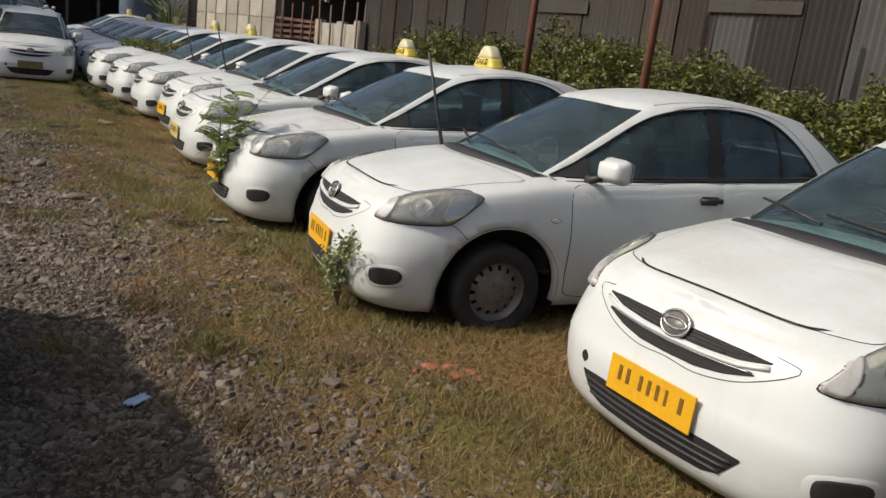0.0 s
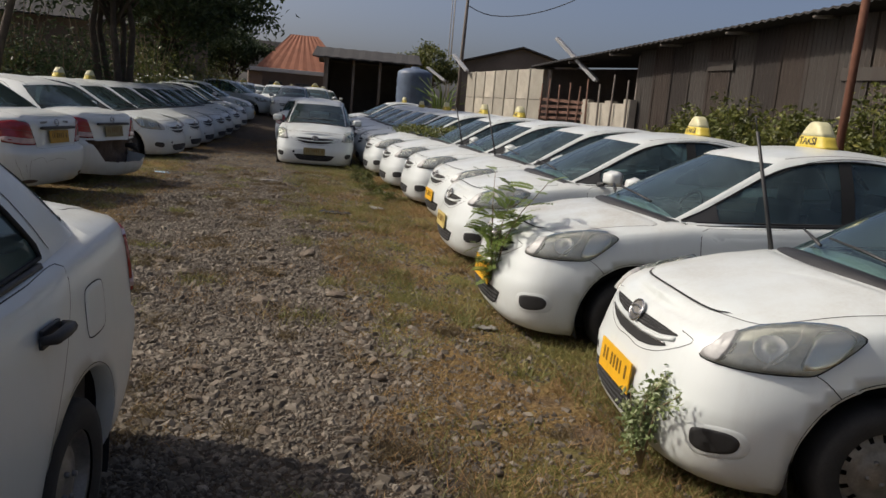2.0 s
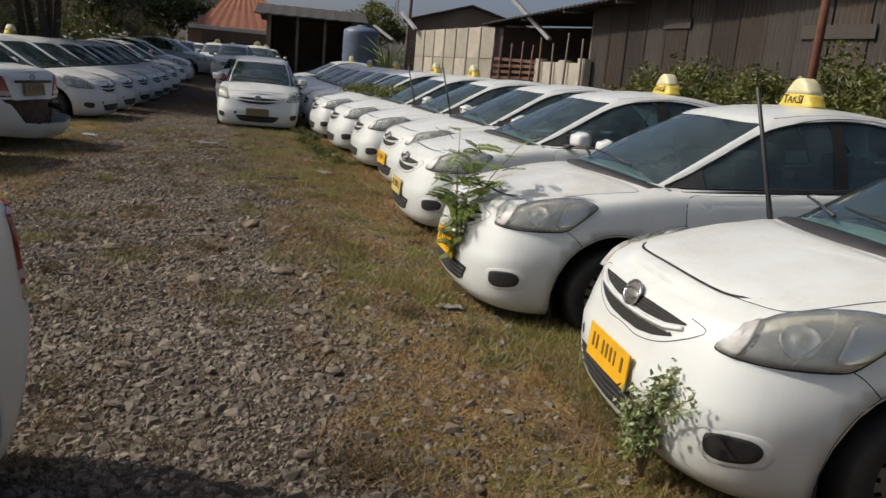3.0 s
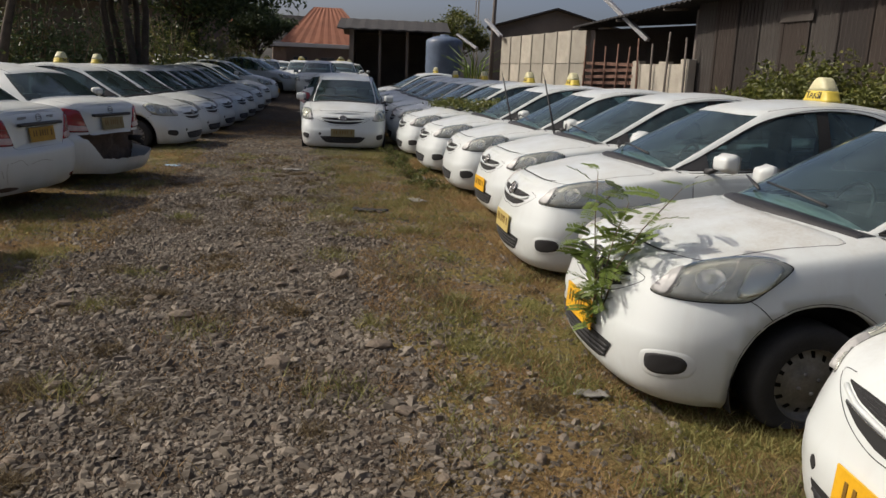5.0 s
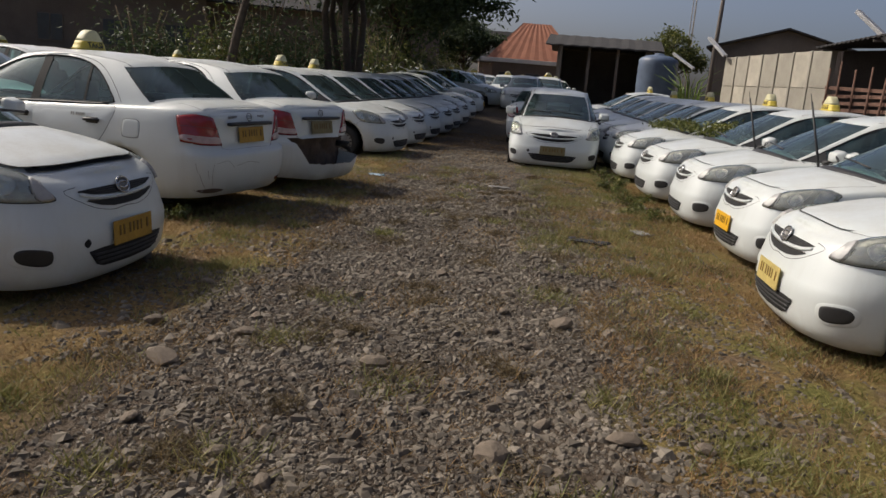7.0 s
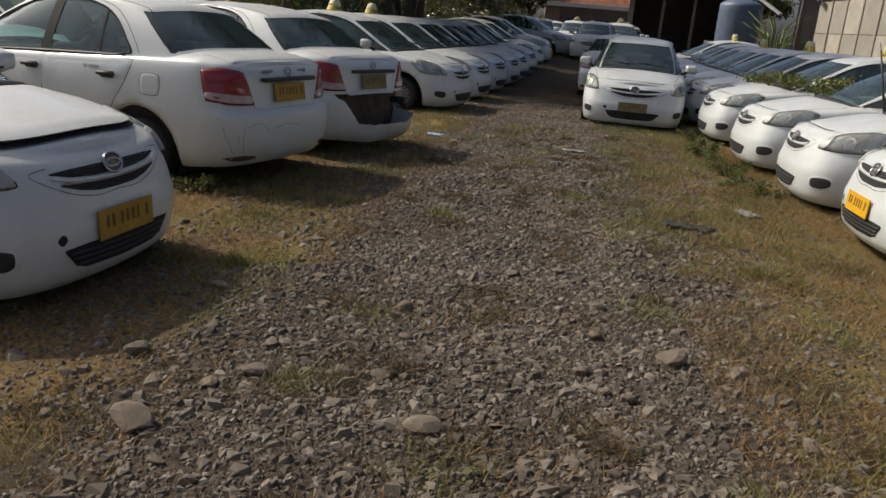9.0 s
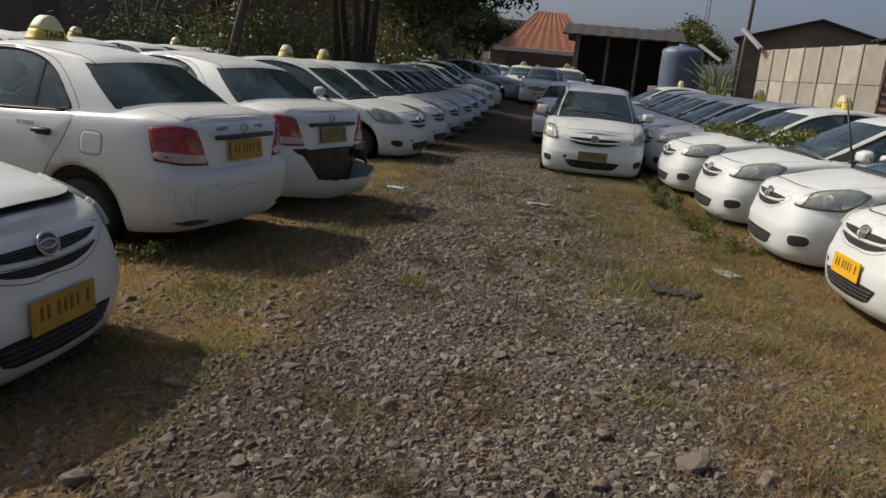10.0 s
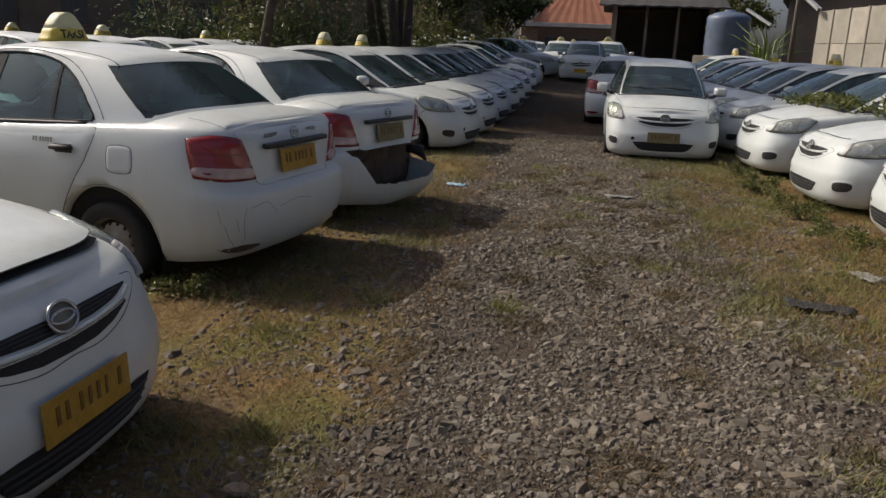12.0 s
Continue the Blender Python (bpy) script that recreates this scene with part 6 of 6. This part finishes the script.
for k, (x, y, h) in enumerate(((0.35, 4.98, 0.09), (0.62, 5.2, 0.12), (0.9, 5.05, 0.08), (-5.72, 12.84, 0.14), (-6.07, 13.24, 0.2), (-6.42, 13.74, 0.24), (-6.77, 14.34, 0.26), (-5.37, 12.44, 0.12), (-7.12, 14.94, 0.24), (-7.52, 15.54, 0.22), (-8.1, 7.75, 0.14), (-8.35, 7.5, 0.15))):
    weed(pose(x, y, ground_height(x, y) - 0.01, 0, 0, k * 70), [(0.1, 0, h * 0.8), (-0.22, 0.16, h * 0.6), (0, -0.24, h * 0.7), (0.26, 0.22, h * 0.4)], 0.028, LEAF_HEDGE, "low green weed on the verge", k, 9)
for car, places in ((car_h, [(-0.25, 0.95, 1.05), (0.1, 1.05, 1.03), (0.45, 1.0, 1.02), (0.6, 1.2, 0.97), (-0.5, 1.0, 1.0)]), (car_g, [(0.5, 1.0, 1.03), (0.65, 0.8, 1.1)])):
    pts = []
    for c in places:
        pts.append(np.array(c) + rng.normal(size=(260, 3)) * (0.16, 0.13, 0.035))
    vine = thing("vine", "green creeper lying over a car's hood and windshield", "vine", car.matrix_basis.copy())
    cloud("foliage", np.concatenate(pts) + (0, 0, 0.03), 0.06, 0.035, LEAF_HEDGE, vine)
    bm = bmesh.new()
    tube(bm, [places[0], *[tuple(np.array(q) + (0, 0, 0.02)) for q in places[1:]], (0.95, 1.5, 0.05)], 0.006, 5)
    part("stem", bm, DRY_STEM, vine)

# ---- litter ----
BRICK = simple("broken_red_brick", (0.33, 0.11, 0.06), 0.9, 0, 0.3, 14, 70, 0.5)
BLUE_RAG = simple("pale_blue_plastic", (0.30, 0.45, 0.58), 0.5, 0, 0.2, 12, 60, 0.2)
GREY_RAG = simple("dusty_grey_plastic", (0.21, 0.20, 0.18), 0.6, 0, 0.25, 12, 60, 0.2)
DARK_RAG = simple("dark_rubber_mat", (0.022, 0.021, 0.023), 0.8, 0, 0.3, 12, 60, 0.3)


def scrap(name, label, x, y, w, d, h, mat, seed, turn=0):
    """A crumpled or broken flat piece."""
    bm = bmesh.new()
    bmesh.ops.create_grid(bm, x_segments=9, y_segments=7, size=0.5)
    noise.seed_set(seed + 1)
    for v in bm.verts:
        q = v.co.copy()
        rim = 1 + 0.35 * noise.noise((q.x * 3 + seed, q.y * 3, 0))
        v.co = Vector((q.x * w * rim, q.y * d * rim, h * (0.5 + 0.5 * noise.noise((q.x * 6, q.y * 6, seed)))))
    bmesh.ops.solidify(bm, geom=bm.faces[:], thickness=0.006)
    noise.seed_set(1)
    return tagged(part(name, bm, mat, None, at=pose(x, y, ground_height(x, y) + 0.006, 0, 0, turn)), label, "litter")


scrap("plastic_bag", "crumpled white plastic bag on the gravel", -7.81, 12.78, 0.26, 0.13, 0.04, GREY_RAG, 2, 30)
scrap("plastic_bag", "small crumpled blue plastic bag on the grass", -9.33, 11.92, 0.2, 0.12, 0.05, BLUE_RAG, 5, 10)
scrap("plastic_bag", "thin clear plastic scrap on the grass", -5.11, 11.36, 0.16, 0.24, 0.04, GREY_RAG, 9, 50)
scrap("rubber_mat", "dark rubber mat scrap lying on the gravel", -5.16, 10.2, 0.42, 0.17, 0.05, DARK_RAG, 6, 12)
scrap("paper_scrap", "white paper scrap beside the verge", -1.87, 6.32, 0.16, 0.08, 0.03, GREY_RAG, 11, 20)
scrap("plastic_scrap", "pale blue plastic scrap in the shade", -1.15, 3.05, 0.10, 0.06, 0.02, BLUE_RAG, 13, 70)


def rock_mesh(seed, flat):
    bm = bmesh.new()
    bmesh.ops.create_icosphere(bm, subdivisions=2, radius=0.5)
    g = random.Random(seed)
    cuts = [(Vector((g.gauss(0, 1), g.gauss(0, 1), g.gauss(0, 1))).normalized(), g.uniform(0.26, 0.42)) for _ in range(9)]
    for v in bm.verts:
        for nrm, d in cuts:
            over = v.co.dot(nrm) - d
            if over > 0:
                v.co -= nrm * over
        v.co.z *= flat
    me = bpy.data.meshes.new("stone")
    bm.to_mesh(me)
    bm.free()
    return me


STONE_ROCK = simple("grey_brown_stone", (0.165, 0.130, 0.096), 0.9, 0, 0.35, 5, 60, 0.5, 0.006)
ROCKS = []
for k in range(6):
    me = rock_mesh(k + 20, 0.42 + 0.06 * (k % 3))
    me.materials.append(STONE_ROCK)
    ROCKS.append(me)
g = random.Random(12)
spots = [(-5.07, 5.55, 0.2), (-3.41, 5.88, 0.17), (-4.40, 6.31, 0.16), (-3.09, 6.39, 0.18), (-5.61, 5.87, 0.14), (-4.08, 7.66, 0.18), (-5.31, 7.15, 0.13), (-5.15, 6.13, 0.13)]
while len(spots) < 170:
    x, y = on_ground(g.uniform(2.0, 15), g.uniform(-1.9, 1.5))
    spots.append((x, y, g.uniform(0.055, 0.11)))
for x, y, size in spots:
    rock = new("stone", g.choice(ROCKS))
    rock.parent = ground
    rock.matrix_basis = pose(x, y, ground_height(x, y) + size * 0.12, g.uniform(-15, 15), g.uniform(-15, 15), g.uniform(0, 360)) @ Matrix.Diagonal((size, size * g.uniform(0.6, 1.0), size, 1))
for k, (x, y, w) in enumerate(((0.02, 3.82, 0.15), (0.13, 3.77, 0.12), (0.20, 3.84, 0.08), (0.09, 3.88, 0.07), (-0.07, 3.78, 0.06), (0.24, 3.76, 0.05), (0.06, 3.72, 0.05))):
    me = rock_mesh(k + 60, 0.5)
    me.materials.append(BRICK)
    piece = tagged(new("brick_piece", me), "broken red brick piece in the dry grass", "brick", "broken brick")
    piece.matrix_basis = pose(x, y, ground_height(x, y) + 0.004, 4, 3, k * 67) @ Matrix.Diagonal((w, w * 0.7, w * 0.7, 1))

# ---- gravel and grass ----
# a crushed stone: six corners on the ground, three on a small flat top
CHIP_V = np.array([(0.5 * math.cos(a), 0.5 * math.sin(a), -0.28) for a in np.arange(6) * math.pi / 3] + [(0.31 * math.cos(a), 0.31 * math.sin(a), 0.36) for a in (np.arange(3) * 4 + 1) * math.pi / 6])
CHIP_F = np.array([f for k in range(3) for f in ((2 * k, 2 * k + 1, 6 + k), (2 * k + 1, 6 + (k + 1) % 3, 6 + k), (2 * k + 1, (2 * k + 2) % 6, 6 + (k + 1) % 3))] + [(6, 7, 8)])


def gravel(count):
    along = 1.2 + 20.0 * rng.uniform(0, 1, count) ** 1.4
    across = np.clip(rng.normal(-0.25, 1.0, count), -2.5, 2.0)
    xy = np.outer(along, LANE[:2]) + np.outer(across, ACROSS[:2])
    keep = np.array([noise.noise((x * 0.9, y * 0.9, 7)) + 0.35 * noise.noise((x * 3, y * 3, 2)) for x, y in xy]) > -0.80 + 0.58 * (np.abs(across + 0.25) > 1.3) + 0.12 * (along < 4.2)
    xy, along = xy[keep], along[keep]
    n = len(xy)
    size = np.clip(rng.lognormal(-3.88, 0.55, n), 0.009, 0.095)
    base = ground_z(xy)
    v = np.repeat(CHIP_V[None], n, 0) * (1 + rng.uniform(-0.32, 0.32, (n, len(CHIP_V), 3)))
    a = rng.uniform(0, 2 * np.pi, n)
    v = v * np.stack([size * rng.uniform(0.8, 1.4, n), size * rng.uniform(0.6, 1.0, n), size * rng.uniform(0.32, 0.66, n)], 1)[:, None]
    tilt = rng.normal(0, 0.22, n)[:, None]
    z = v[..., 2] * np.cos(tilt) + v[..., 0] * np.sin(tilt)
    x = v[..., 0] * np.cos(a)[:, None] - v[..., 1] * np.sin(a)[:, None]
    y = v[..., 0] * np.sin(a)[:, None] + v[..., 1] * np.cos(a)[:, None]
    v = np.stack([x, y, z], -1) + base[:, None] + (0, 0, 0.003)
    f = (np.arange(n)[:, None, None] * len(CHIP_V) + CHIP_F[None]).reshape(-1, 3)
    me = bpy.data.meshes.new("gravel")
    me.from_pydata(v.reshape(-1, 3).tolist(), [], f.tolist())
    me.materials.append(STONE)
    return tagged(new("gravel", me), "loose grey-brown crushed stone on the lane", "gravel", kind="stuff")


gravel(140000)


def grit(count):
    """Small chips between the stones."""
    xy = np.outer(rng.uniform(1.4, 15, count), LANE[:2]) + np.outer(np.clip(rng.normal(-0.2, 1.05, count), -2.4, 2.2), ACROSS[:2])
    size = rng.lognormal(-4.4, 0.4, count)[:, None, None]
    tetra = np.array([(0.5, 0, -0.15), (-0.3, 0.45, -0.15), (-0.3, -0.45, -0.15), (0, 0, 0.4)])
    a = rng.uniform(0, 2 * np.pi, count)[:, None]
    v = (tetra[None] + rng.normal(0, 0.13, (count, 4, 3))) * size
    v = np.stack([v[..., 0] * np.cos(a) - v[..., 1] * np.sin(a), v[..., 0] * np.sin(a) + v[..., 1] * np.cos(a), v[..., 2]], -1) + ground_z(xy)[:, None]
    f = (np.arange(count)[:, None, None] * 4 + np.array([(0, 1, 3), (1, 2, 3), (2, 0, 3)])[None]).reshape(-1, 3)
    me = bpy.data.meshes.new("grit")
    me.from_pydata(v.reshape(-1, 3).tolist(), [], f.tolist())
    me.materials.append(STONE)
    return tagged(new("grit", me), "fine brown stone chips and grit on the lane", "gravel", kind="stuff")


grit(80000)


def scatter(count, along, across, mask_seed, level):
    a = rng.uniform(*along, count)
    c = rng.uniform(*across, count)
    xy = np.outer(a, LANE[:2]) + np.outer(c, ACROSS[:2])
    m = np.array([noise.noise((x * 1.1, y * 1.1, mask_seed)) + 0.5 * noise.noise((x * 4, y * 4, mask_seed + 3)) for x, y in xy])
    return ground_z(xy[m > level])


blades("dry_grass", np.concatenate([scatter(26000, (0.6, 5.5), (1.9, 4.4), 19, -0.2), scatter(60000, (0.5, 17), (0.7, 2.6), 11, -0.05), scatter(40000, (2, 17), (-3.4, -1.3), 13, -0.05), scatter(16000, (2, 15), (-1.3, 0.7), 15, 0.22), scatter(24000, (15, 27), (-3.2, 2.5), 17, -0.1)]), 0.045, 0.0026, BLADE_DRY, "matted dry straw-coloured grass on the verges", 1.1)
blades("green_grass", np.concatenate([scatter(42000, (1, 18), (0.9, 2.9), 21, 0.12), scatter(42000, (3, 19), (-4.2, -1.5), 23, 0.10), scatter(26000, (10, 20), (0.3, 2.0), 27, -0.1), scatter(30000, (1.6, 6.0), (1.9, 4.4), 31, -0.2)]), 0.048, 0.0028, BLADE_GREEN, "short olive-green grass on the verges", 0.7)

# dark dead tufts that stand among the stones of the lane
BLADE_DARK = leaf_material("dead_grass", [(0.0, (0.045, 0.032, 0.016)), (0.5, (0.10, 0.072, 0.035)), (1.0, (0.20, 0.15, 0.075))], 0.9)
tuft_at = [on_ground(g.uniform(2.5, 17), g.gauss(-0.2, 1.0)) for _ in range(150)]
tuft_xy = np.concatenate([np.array(p) + rng.normal(size=(int(90 + 220 * g.random()), 2)) * g.uniform(0.04, 0.11) for p in tuft_at])
blades("dead_grass", ground_z(tuft_xy), 0.035, 0.0034, BLADE_DARK, "dark dead grass tufts among the stones", 1.4)
verge_at = [on_ground(g.uniform(3.0, 17), g.choice((g.gauss(-2.3, 0.5), g.gauss(1.3, 0.35), g.gauss(-0.3, 0.9)))) for _ in range(95)]
verge_xy = np.concatenate([np.array(p) + rng.normal(size=(int(70 + 160 * g.random()), 2)) * g.uniform(0.05, 0.12) for p in verge_at])
blades("grass_tufts", ground_z(verge_xy), 0.06, 0.0032, BLADE_GREEN, "green and straw grass tufts along the verges", 0.9)
